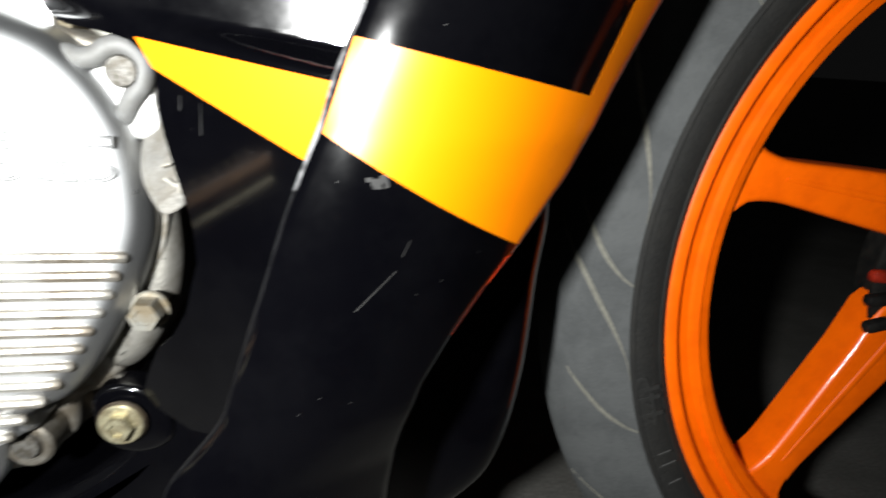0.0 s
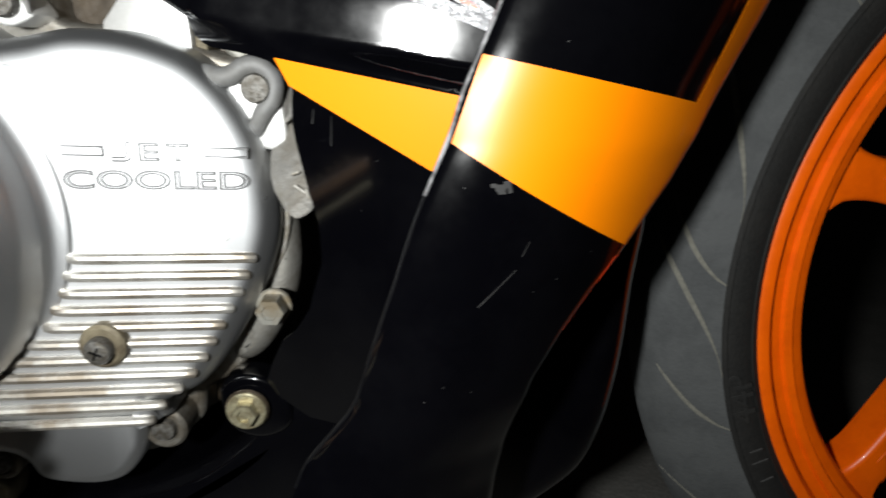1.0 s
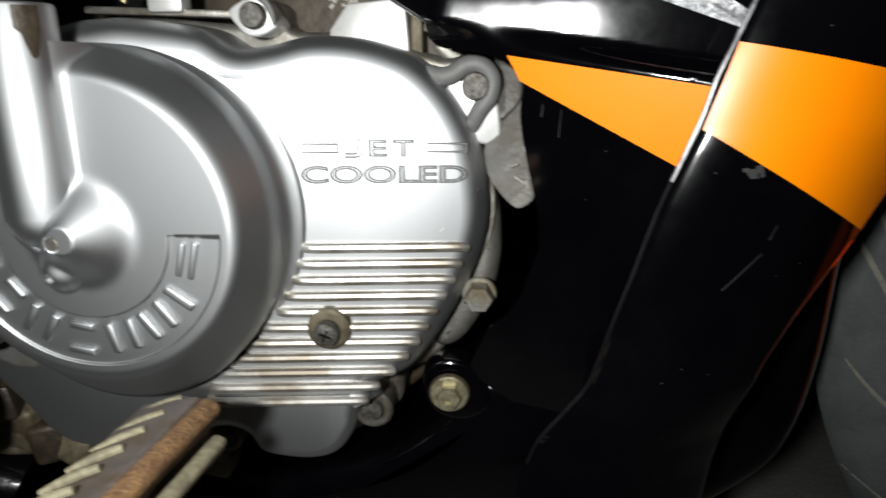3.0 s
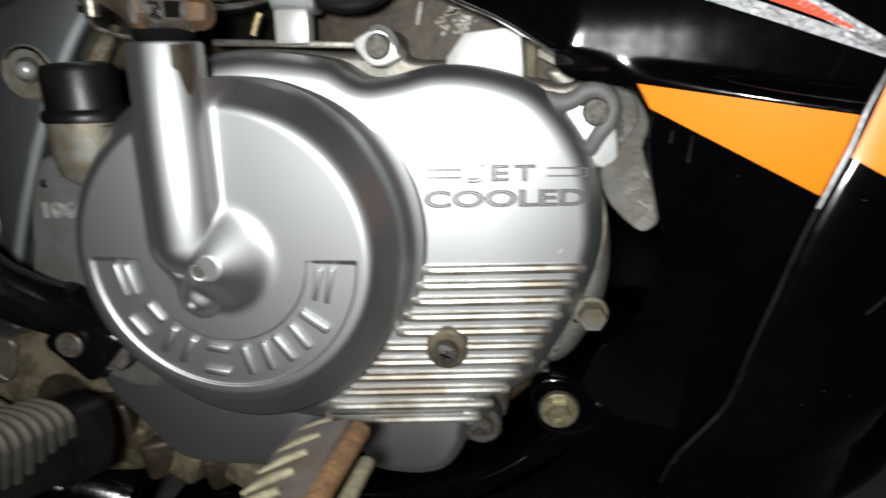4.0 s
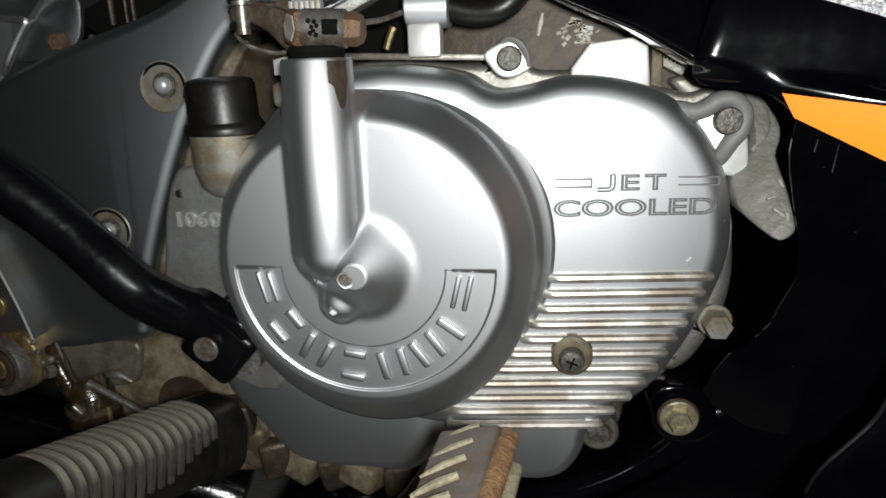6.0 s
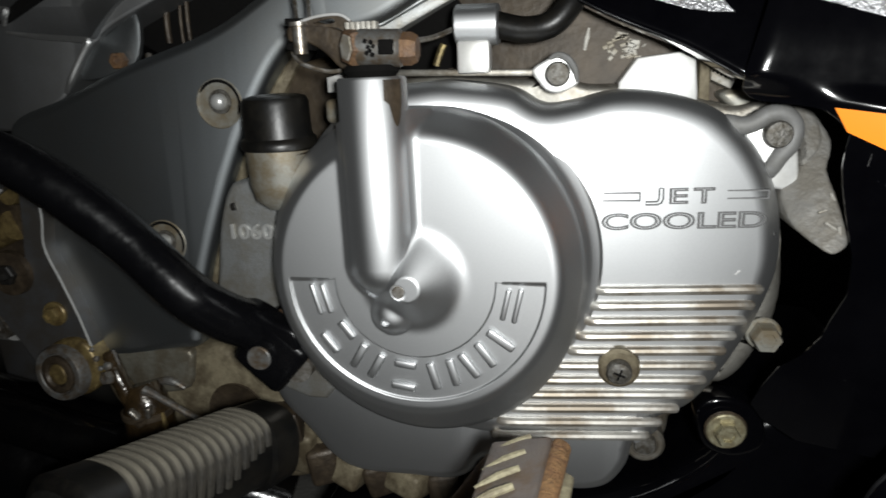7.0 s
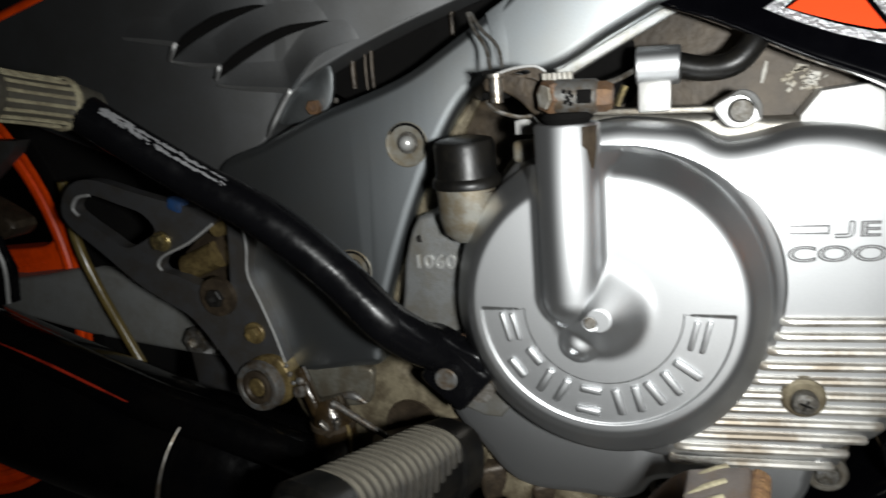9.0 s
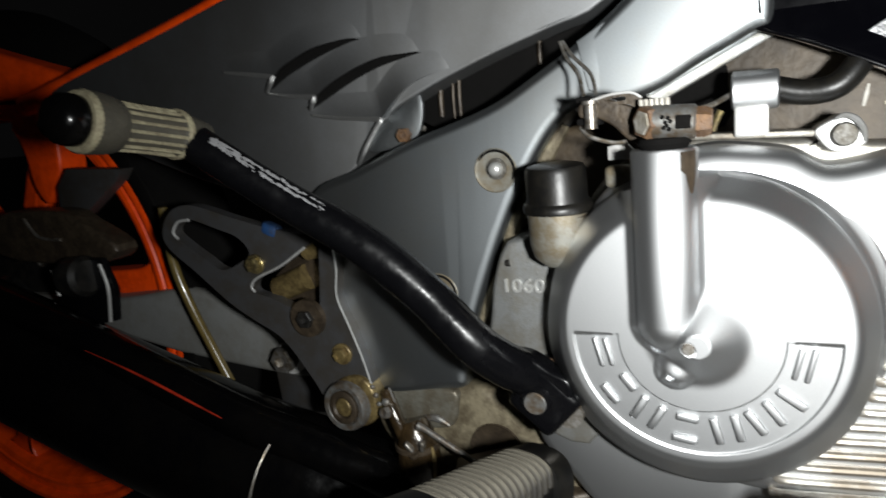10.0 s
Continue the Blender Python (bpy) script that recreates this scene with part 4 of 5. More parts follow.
GRIPRUBBER = material("grimy_grip_rubber", (0.046, 0.041, 0.028), 0.7, 0.0, grain=0.25, blotch=0.4, blotch_size=0.012, dirt=(0.030, 0.026, 0.018), dirt_amount=0.6, dirt_size=0.010, bump=0.25, bump_size=0.002)
grip = part("kick_pedal", lathe([(0, 0), (0.0110, 0), (0.0138, 0.001), (0.0142, 0.004), (0.0125, 0.0062), (0.0116, 0.008), (0.0120, length - 0.022), (0.0140, length - 0.020), (0.0154, length - 0.014), (0.0160, length - 0.007), (0.0160, length - 0.002), (0.012, length), (0, length)], GRIP_A, way, 44), GRIPRUBBER, bike, "faded ribbed rubber kick pedal")
q = Vector((0, 0, 1)).rotation_difference(way)
for k in range(16):
    a = 2 * math.pi * (k + 0.3) / 16
    across = q @ Vector((math.cos(a), math.sin(a), 0))
    part("rubber_rib", tube([GRIP_A + across * 0.0126 + way * 0.0050, GRIP_A + across * 0.0122 + way * 0.030, GRIP_A + across * 0.0126 + way * (length - 0.020 - random.uniform(0, 0.002))], [0.0011, random.uniform(0.0008, 0.0011), 0.0010], 6, 2), RUBBER_WORN, grip)
part("inner_ring", lathe([(0.0130, 0.0), (0.0144, 0.0008), (0.0146, 0.0030), (0.0134, 0.0046)], GRIP_A + way * 0.0010, way, 36), RUBBER_WORN, grip, "worn cream ring at the inner end")
part("cream_face", lathe([(0.0125, 0.0010), (0.0150, 0.0008), (0.0161, -0.0012), (0.0160, -0.0030)], GRIP_B, way, 40), RUBBER_WORN, grip, "cream worn face round the end cap")
part("grip_stub", lathe([(0.0095, -0.018), (0.0108, -0.012), (0.0122, -0.004), (0.0126, 0.001), (0.011, 0.003)], GRIP_A, way, 28), GRIPRUBBER, grip, "dark rubber inner end")
part("end_cap", lathe([(0.0126, -0.001), (0.0130, 0.004), (0.0122, 0.010), (0.0095, 0.0140), (0.005, 0.0158), (0, 0.0162)], GRIP_B, way, 32), SOOT, grip, "glossy black end cap")

# ---- foot peg and brake pedal ----
PEG_A, PEG_B = Vector((-0.087, 0.010, 0.2345)), Vector((-0.122, -0.105, 0.257))
way = (PEG_B - PEG_A).normalized()
side = way.cross(Vector((0, 0, 1))).normalized()
top = side.cross(way)
length = (PEG_B - PEG_A).length


def peg_piece(stations, start=0.0, sweep=360.0, core=0.0):
    """A piece of the peg through stations (distance along it, growth): a rounded block, or a band over part of its girth with a foot at radius core."""
    bm, made, whole = bmesh.new(), [], sweep >= 360
    count = 32 if whole else 22
    for s, grow in stations:
        ring = []
        for j in range(count):
            a = radians(start + sweep * j / (count if whole else count - 1))
            c, d = math.cos(a), math.sin(a)
            thin = 0.0 if whole else 0.0022 * max(0.0, 1 - 6 * min(j, count - 1 - j) / count)
            u = (0.0225 + grow - thin) * math.copysign(abs(c) ** 0.75, c)
            v = (0.0225 + grow - thin) * math.copysign(abs(d) ** 0.75, d)
            ring.append(bm.verts.new(PEG_A + way * s + side * u + top * v))
        if not whole:
            for j in (count - 1, 0):
                a = radians(start + sweep * j / (count - 1))
                c, d = math.cos(a), math.sin(a)
                ring.append(bm.verts.new(PEG_A + way * s + side * core * math.copysign(abs(c) ** 0.75, c) + top * core * math.copysign(abs(d) ** 0.75, d)))
        made.append(ring)
    size = len(made[0])
    for a, b in zip(made, made[1:]):
        for j in range(size):
            bm.faces.new((a[j - 1], a[j], b[j], b[j - 1]))
    bm.faces.new(made[0][::-1]), bm.faces.new(made[-1])
    return bm


RIBS = 15
pitch = (length - 0.040) / RIBS
peg = part("foot_peg", peg_piece([(0.0, -0.006), (0.0022, -0.0012), (0.0195, -0.0006), (0.0204, -0.0034), (length - 0.0205, -0.0034), (length - 0.0198, 0.0), (length - 0.003, 0.0006), (length - 0.0008, -0.0012), (length, -0.004)]), BAKELITE, bike, "dusty black ribbed rubber foot peg")
for k in range(RIBS):
    s = 0.0206 + k * pitch
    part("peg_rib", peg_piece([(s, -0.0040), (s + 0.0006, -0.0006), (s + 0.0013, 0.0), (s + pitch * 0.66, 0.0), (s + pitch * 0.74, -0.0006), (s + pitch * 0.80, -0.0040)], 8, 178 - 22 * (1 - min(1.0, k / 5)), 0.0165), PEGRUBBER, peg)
part("end_face", peg_piece([(length - 0.0006, -0.0045), (length + 0.0006, -0.0050), (length + 0.0012, -0.0075)]), PLASTIC, peg, "smooth black outer end")
part("peg_mount", block((0.07, 0.03, 0.022), (-0.125, 0.05, 0.212), (0, -10, 20), 0.004), OILY, peg, "oily peg mount")

RUSTY = material("orange_rust", (0.26, 0.145, 0.060), 0.75, 0.1, grain=0.35, grain_size=0.002, blotch=0.6, blotch_size=0.005, dirt=(0.10, 0.045, 0.02), dirt_amount=0.85, dirt_size=0.007, bump=0.5, bump_size=0.0015)
PADSTEEL = material("dull_pedal_steel", (0.15, 0.125, 0.11), 0.55, 0.4, grain=0.25, blotch=0.5, blotch_size=0.012, dirt=(0.10, 0.06, 0.03), dirt_amount=0.7, dirt_size=0.014, bump=0.2, bump_size=0.001)
pedal = part("brake_pedal", block((0.027, 0.096, 0.005), (0.0505, -0.0865, 0.2695), (3, -14, -6), 0.002, 3), PADSTEEL, bike, "rusty brake pedal with worn ridges")
for k in range(8):
    s = -0.0420 - 0.0118 * k
    part("pedal_ridge", tube([(0.0415 + 0.12 * (s + 0.044), s - 0.0035, 0.2690), (0.0500 + 0.12 * (s + 0.044), s + 0.0010, 0.2722), (0.0582 + 0.12 * (s + 0.044), s + 0.0040, 0.2745)], [0.0010, 0.0018, 0.0015], 8, 3), RUBBER_WORN, pedal)
part("pedal_side", block((0.0090, 0.094, 0.0120), (0.0642, -0.0850, 0.2685), (3, 28, -6), 0.0035, 3), RUSTY, pedal, "orange-rusted side flange")
part("pedal_rail", block((0.0065, 0.090, 0.0070), (0.0680, -0.0850, 0.2555), (3, 20, -6), 0.0025, 3), RUBBER_WORN, pedal, "dusty tan lower rail")
part("pedal_arm", tube([(0.055, -0.045, 0.262), (0.04, 0.0, 0.235), (0.0, 0.03, 0.17), (-0.05, 0.05, 0.13)], 0.008), RUST, pedal)

# ---- fairing ----
seam = between([(0.13, 0.18), (0.23, 0.192), (0.25, 0.199), (0.272, 0.2155), (0.278, 0.2195), (0.305, 0.227), (0.326, 0.2335), (0.352, 0.241), (0.371, 0.248), (0.379, 0.2515), (0.395, 0.2555), (0.409, 0.261), (0.422, 0.266), (0.48, 0.287), (0.56, 0.32)])
rear_left = between([(0.2, 0.199), (0.231, 0.191), (0.24, 0.174), (0.248, 0.168), (0.26, 0.172), (0.2733, 0.178), (0.2816, 0.186), (0.294, 0.193), (0.304, 0.1955), (0.3178, 0.1998), (0.3298, 0.1995), (0.3373, 0.1988), (0.352, 0.195), (0.3697, 0.191), (0.379, 0.1896), (0.386, 0.1898), (0.394, 0.1906), (0.4, 0.1845), (0.4035, 0.18), (0.4055, 0.170), (0.4075, 0.154), (0.412, 0.1490), (0.42, 0.1480), (0.45, 0.1565), (0.56, 0.19)])
front_right = between([(0.13, 0.268), (0.221, 0.280), (0.265, 0.286), (0.285, 0.2915), (0.306, 0.3035), (0.322, 0.315), (0.334, 0.3265), (0.362, 0.348), (0.393, 0.3635), (0.413, 0.373), (0.43, 0.382), (0.48, 0.405), (0.56, 0.44)])


def rear_y(x, z):
    """The rear panel: a slanted face along the stripe, a narrow step along its upper edge and a flatter face above."""
    t = x - 0.183
    u = min(1.0, max(0.0, (z - 0.4055 + 0.148 * t) / 0.010))
    u = u * u * (3 - 2 * u)
    low = 0.027 - 0.40 * t + 0.38 * t * t + 0.15 * (0.39 - z)
    high = 0.0260 - 0.165 * t + 0.020 * (z - 0.41) + 5.0 * max(0.0, z - 0.424) ** 2 - 1.4 * max(0.0, 0.200 - x) ** 2
    return low + (high - low) * u + 0.003 * u * max(0.0, 1 - (x - rear_left(z)) / 0.008) ** 2


def front_y(x, z):
    s = x - seam(z)
    y = -0.026 + 7.6 * (s - 0.025) ** 2
    if s < 0.0014:
        y += 0.0008 * (1 - s / 0.0014) ** 2
    left = front_right(z) - x
    return y + 0.008 * max(0.0, 1 - left / 0.006) ** 2


fairing = tagged(new("side_fairing"), "glossy black side fairing with orange stripes")
fairing.parent = bike
part("rear_panel", sheet(rear_y, rear_left, lambda z: seam(z) + 0.030, 0.2315, 0.56, 48, 230, 0.0010), GLOSS, fairing, "black rear fairing panel", 40)
part("front_panel", sheet(front_y, seam, front_right, 0.13, 0.56, 52, 110, 0.0012), GLOSS, fairing, "black front fairing panel with a raised edge", 40)
LIPBLACK = material("dull_black_edge", (0.003, 0.003, 0.0035), 0.33, 0.0, vary_rough=0.08, spec=0.2)
WORN = material("worn_black_edge", (0.02, 0.02, 0.021), 0.3, 0.0, grain=0.4, grain_size=0.004, dirt=(0.30, 0.30, 0.31), dirt_amount=0.75, dirt_size=0.012)
heights = [0.24 + 0.012 * k for k in range(26)]
part("seam_lip", tube([(seam(z) + 0.0004, front_y(seam(z), z) + 0.0010, z) for z in heights if z < 0.362], 0.0012, 10, 3), LIPBLACK, fairing, "rounded dull edge of the front panel")
part("seam_lip", tube([(seam(z), front_y(seam(z), z) + 0.0006, z) for z in heights if z > 0.355], 0.0010, 8, 2), WORN, fairing, "worn edge of the front panel")
part("stripe", patch(rear_y, [(0.1835, 0.4042), (0.2720, 0.3910), (0.2690, 0.3524), (0.1892, 0.3938)]), ORANGE, fairing, "orange wedge stripe")
part("stripe", patch(front_y, [(0.2615, 0.4085), (0.3625, 0.3905), (0.3275, 0.3355), (0.2523, 0.3790)], nu=44, nv=20), ORANGE, fairing, "orange broad stripe")
part("edge_stripe", patch(front_y, [(0.3870, 0.500), (0.4085, 0.500), (0.3630, 0.3905), (0.3470, 0.3930)], nu=8, nv=40), ORANGE, fairing, "orange line along the edge")
part("edge_line", patch(front_y, [(0.3195, 0.3335), (0.3250, 0.3335), (0.3025, 0.3050), (0.2995, 0.3050)], nu=4, nv=20), RED, fairing, "thin red edge line")
part("decal_edge", patch(rear_y, [(0.1700, 0.4580), (0.2770, 0.4170), (0.2780, 0.4120), (0.1720, 0.4500)], nu=30, nv=4), GLITTER, fairing, "glittering silver decal border")
part("decal", patch(rear_y, [(0.2050, 0.4590), (0.2620, 0.4250), (0.2620, 0.4240), (0.1960, 0.4500)], nu=30, nv=8), RED, fairing, "red decal")
part("decal_edge", patch(rear_y, [(0.2120, 0.4590), (0.2780, 0.4180), (0.2730, 0.4150), (0.2060, 0.4560)], nu=30, nv=4), GLITTER, fairing)
# chips and scratches in the front panel
CHIP = material("bare_plastic", (0.016, 0.0155, 0.015), 0.7, 0.0, grain=0.3)
for x0, z0, x1, z1, w in ((0.2640, 0.3210, 0.2770, 0.3350, 0.0003), (0.2790, 0.3400, 0.2812, 0.3455, 0.00025), (0.1985, 0.3795, 0.1990, 0.3850, 0.0004), (0.206, 0.371, 0.2065, 0.383, 0.0003)):
    f = front_y if x0 > seam(z0) else rear_y
    part("scratch", patch(f, [(x0 - w, z0), (x1 - w * 0.3, z1), (x1, z1 - w), (x0, z0 - w)], 0.0002, 10, 1), CHIP, fairing)
for dx, dz, wide, tall in ((0.0, 0.0, 0.0042, 0.0026), (0.0024, 0.0012, 0.0030, 0.0030), (-0.0022, 0.0007, 0.0026, 0.0016), (0.0006, -0.0016, 0.0034, 0.0014), (0.0034, -0.0008, 0.0018, 0.0022)):
    x, z = 0.2694 + dx, 0.3648 + dz
    part("paint_chip", patch(front_y, [(x - wide * 0.5, z + tall * 0.35), (x + wide * 0.3, z + tall * 0.5), (x + wide * 0.5, z - tall * 0.3), (x - wide * 0.35, z - tall * 0.5)], 0.00022 + 0.00002 * abs(dx) * 100, 4, 3), CHIP, fairing, "chip in the paint")
for k in range(26):
    x, z = random.uniform(0.20, 0.31), random.uniform(0.25, 0.42)
    if rear_left(z) + 0.01 < x < front_right(z) - 0.02 and abs(x - seam(z)) > 0.01:
        f, w = (front_y, 0.0004) if x > seam(z) else (rear_y, 0.0003)
        part("speck", patch(f, [(x, z), (x + w * random.uniform(0.6, 2.5), z + random.uniform(-w, w)), (x + w, z - w), (x, z - w)], 0.0002, 1, 1), CHIP, fairing)

# panel over the cylinder, below the tank
PANE = 0.034        # depth of the upper panel's lower edge
tilt = lambda x, z: 0.45 * (z - 0.42)
bm = slab([(0.1535, 0.4165), (0.1400, 0.4225), (0.1230, 0.4325), (0.0950, 0.4450), (0.0740, 0.4560), (0.0500, 0.4680), (0.0300, 0.4765), (0.0000, 0.4900), (-0.05, 0.515), (-0.09, 0.54), (-0.09, 0.60), (0.23, 0.60), (0.190, 0.50), (0.1720, 0.4520), (0.1620, 0.4320)], PANE, PANE + 0.03, 0.0045, 5, 3, tilt)
upper = part("upper_panel", bm, GLOSS, fairing, "glossy black panel above the engine", 40)
border = [(0.0755, 0.4705), (0.0870, 0.4640), (0.1060, 0.4555), (0.1250, 0.4490), (0.1360, 0.4470), (0.1450, 0.4465), (0.1310, 0.4640), (0.1210, 0.4780), (0.1330, 0.4950), (0.1500, 0.5200), (0.1300, 0.5200), (0.0910, 0.4800)]
inner = [(0.0840, 0.4700), (0.0930, 0.4655), (0.1080, 0.4592), (0.1240, 0.4540), (0.1325, 0.4530), (0.1250, 0.4640), (0.1165, 0.4780), (0.1270, 0.4950), (0.1400, 0.5150), (0.1310, 0.5150), (0.0960, 0.4780)]
red = [(0.0860, 0.4695), (0.0940, 0.4660), (0.1080, 0.4605), (0.1220, 0.4560), (0.1275, 0.4555), (0.1220, 0.4640), (0.1130, 0.4780), (0.1220, 0.4940), (0.1340, 0.5120), (0.1290, 0.5120), (0.0980, 0.4775)]
for name, outline, lift, mat, label in (("decal_edge", border, 0.0004, GLITTER, "glittering silver decal border"), ("decal_shadow", inner, 0.0007, GLOSS, ""), ("decal", red, 0.0010, RED, "red decal")):
    part(name, slab(outline, PANE - lift, PANE - lift + 0.0009, 0.0002, 1, depth=tilt, smooth_line=False), mat, fairing, label)
for side in ([(0.1535, 0.0335, 0.4205), (0.1590, 0.0375, 0.4320), (0.1640, 0.0420, 0.4430), (0.1750, 0.0530, 0.4680)], [(0.1592, 0.0332, 0.4200), (0.1650, 0.0372, 0.4330), (0.1710, 0.0425, 0.4440), (0.1830, 0.0535, 0.4680)]):
    part("seam_line", tube(side, [0.0003, 0.0008, 0.0007, 0.0006], 8, 4), LIPBLACK, fairing, "dull rounded edge of the panel joint")
part("panel_seam", tube([(0.1580, 0.0360, 0.4165), (0.1625, 0.0380, 0.4250), (0.1720, 0.0460, 0.4440), (0.1830, 0.0560, 0.4680), (0.1960, 0.0700, 0.5000)], 0.0034, 10), GLOSS, fairing)

# inner cowl in front, belly pan below
bm = slab([(0.28, 0.36), (0.330, 0.372), (0.354, 0.345), (0.3525, 0.30), (0.350, 0.25), (0.342, 0.208), (0.325, 0.180), (0.28, 0.15), (0.24, 0.16), (0.25, 0.28)], 0.060, 0.10, 0.016, 6, 6)
part("inner_cowl", bm, GLOSS, bike, "black inner cowl in front of the engine", 50)
bm = slab([(-0.08, 0.150), (0.0, 0.166), (0.055, 0.1665), (0.113, 0.1815), (0.150, 0.207), (0.165, 0.230), (0.20, 0.245), (0.25, 0.24), (0.27, 0.20), (0.26, 0.08), (0.0, 0.07), (-0.10, 0.09)], 0.062, 0.22, 0.014, 6, 5)
belly = part("belly_pan", bm, GLOSS, bike, "black belly pan under the engine", 50)
part("mount_tab", slab([(0.142, 0.238), (0.150, 0.247), (0.164, 0.247), (0.176, 0.238), (0.178, 0.220), (0.163, 0.212), (0.147, 0.218)], 0.0590, 0.075, 0.003), GLOSS, belly)
part("fairing_washer", lathe([(0.006, 0.0), (0.0108, 0.0), (0.0112, 0.001), (0.0104, 0.0020), (0.006, 0.0020)], (0.157, 0.0565, 0.231), (0, -1, 0), 32), OILY, belly, "grimy rubber grommet")
ZINC = material("dull_zinc", (0.40, 0.37, 0.25), 0.4, 0.7, grain=0.3, dirt=(0.2, 0.16, 0.09), dirt_amount=0.7, dirt_size=0.004)
part("fairing_bolt", hexagon(0.0066, 0.0065, (0.157, 0.054, 0.231), (0, -1, 0), 0.0102), ZINC, belly, "dull yellow zinc flanged bolt")


# ---- wheels ----
def wheel(name, label, at, spin, turns, dusty=True):
    """A cast wheel with tyre, standing on the ground under at, its middle plane across y. dusty=False takes a
    near-black tyre and a redder rim.
    """
    base = tagged(new(name), label)
    base.parent = bike
    cx, cz = at[0], at[2]
    m = at[1]
    half = [(0.2440, 0.026), (0.2475, 0.0280), (0.2475, 0.0300), (0.2455, 0.0310), (0.2410, 0.0308), (0.2385, 0.0275), (0.2375, 0.0230), (0.2300, 0.0222), (0.2285, 0.0246), (0.2240, 0.0250), (0.2228, 0.0225), (0.2190, 0.0215), (0.2165, 0.0205), (0.2135, 0.0150), (0.2120, 0.0060)]
    ring = [(r, -y) for r, y in half] + [(r, y) for r, y in half[::-1]]
    part("rim", lathe(ring, (cx, m, cz), (0, 1, 0), 128, closed=True), RIMPAINT if dusty else REDORANGE, base, "orange painted cast rim", 32)
    side = [(0.2440, 0.0265), (0.2500, 0.0320), (0.2580, 0.0362), (0.2680, 0.0375), (0.2700, 0.0372), (0.2712, 0.0352), (0.2880, 0.0280), (0.3030, 0.0180), (0.3130, 0.0080), (0.3160, 0.0)]
    wall = [(r, -y) for r, y in side[:6]] + [(r, y) for r, y in side[:6][::-1]]
    crown = [(r, -y) for r, y in side[5:]] + [(r, y) for r, y in side[5:][::-1][1:]]
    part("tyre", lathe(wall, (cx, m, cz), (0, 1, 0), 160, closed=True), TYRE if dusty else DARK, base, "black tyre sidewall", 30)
    tyre = part("tread", lathe(crown, (cx, m, cz), (0, 1, 0), 160), TREAD if dusty else DARK, base, "worn tread band, dusty grey in front and near-black at the rear", 30)
    along = between([(0.0, 0.2712), (0.3, 0.2886), (0.6, 0.3032), (0.9, 0.3132), (1.0, 0.3162)])
    deep = between([(0.0, 0.0356), (0.3, 0.0280), (0.6, 0.0180), (0.9, 0.0080), (1.0, 0.0)])
    steps = 12
    for turn in range(0, 360, 34):
        for start, span, reach in ((0.0, 20.0, 0.95), (7.8, 9.0, 0.62)):
            bm, rows = bmesh.new(), []
            for k in range(steps + 1):
                t = k / steps
                a = radians(turn + spin + start - span * (1 - t))
                u = reach * (1 - t) ** (1.7 if start == 0 else 0.75)
                w = radians(0.10 + 0.50 * math.sin(math.pi * min(1, t * 1.02))) if start == 0 else radians(0.40 * math.sin(math.pi * min(1, 0.08 + t * 0.9)) + 0.08)
                r, y = along(u) + 0.0006, m - deep(u) - 0.0004
                rows.append([bm.verts.new((cx + (r - h) * math.cos(a + s * w), y, cz + (r - h) * math.sin(a + s * w))) for s, h in ((-1, 0.0004), (0, 0.0), (1, 0.0004))])
            for p, q_ in zip(rows, rows[1:]):
                for i in (0, 1):
                    bm.faces.new((p[i], p[i + 1], q_[i + 1], q_[i]))
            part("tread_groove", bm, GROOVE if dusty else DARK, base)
    for turn, swirl in turns:
        a = radians(turn)
        out, across = Vector((math.cos(a), math.sin(a))), Vector((-math.sin(a), math.cos(a)))
        edge = [(0.060, 0.0215), (0.100, 0.0190), (0.14, 0.0160), (0.178, 0.0130), (0.192, 0.0136), (0.203, 0.0165), (0.2130, 0.0230)]
        loop = [out * r + across * (w + swirl) for r, w in edge] + [out * r + across * (swirl - w) for r, w in edge[::-1]]
        spoke = part("spoke", slab([(cx + p.x, cz + p.y) for p in loop], m - 0.0140, m + 0.014, 0.0040, 4, 3), RIMPAINT if dusty else REDORANGE, base, angle=50)
        ends = [out * r + across * (swirl - 0.002) for r in (0.075, 0.130, 0.185)]
        part("spoke_rib", tube([(cx + p.x, m - 0.0140, cz + p.y) for p in ends], [0.0030, 0.0024, 0.0010], 10, 4, flat=0.3), RIMPAINT if dusty else REDORANGE, spoke)
    part("hub", lathe([(0.0, -0.034), (0.030, -0.034), (0.034, -0.030), (0.060, -0.026), (0.088, -0.022), (0.092, -0.016), (0.092, 0.02), (0, 0.02)], (cx, m, cz), (0, 1, 0), 48), PLASTIC, base, "dark dirty hub")
    for k in range(6):
        a = radians(40 + 60 * k)
        part("hub_bolt", hexagon(0.006, 0.006, (cx + 0.075 * math.cos(a), m - 0.024, cz + 0.075 * math.sin(a))), STEEL, base)
    return base


front = wheel("front_wheel", "front wheel with orange cast rim and worn tyre", (0.689, MID, 0.2875), 192.5, ((171.4, -0.030), (237.5, -0.046), (311.0, -0.04), (24.5, -0.04), (98.0, -0.04)))
part("brake_disc", lathe([(0.060, -0.0120), (0.100, -0.0120), (0.104, -0.0105), (0.104, -0.0080), (0.060, -0.0080)], (0.689, MID, 0.2875), (0, 1, 0), 72, closed=True), PLASTIC, front, "dark brake disc at the hub")
for turn in (178, 186, 195):
    a = radians(turn)
    part("disc_carrier", block((0.018, 0.008, 0.008), (0.689 + 0.108 * math.cos(a), MID - 0.022, 0.2875 + 0.108 * math.sin(a)), (0, -turn, 0), 0.003, 2), PLASTIC if turn != 178 else DEEPRED, front)
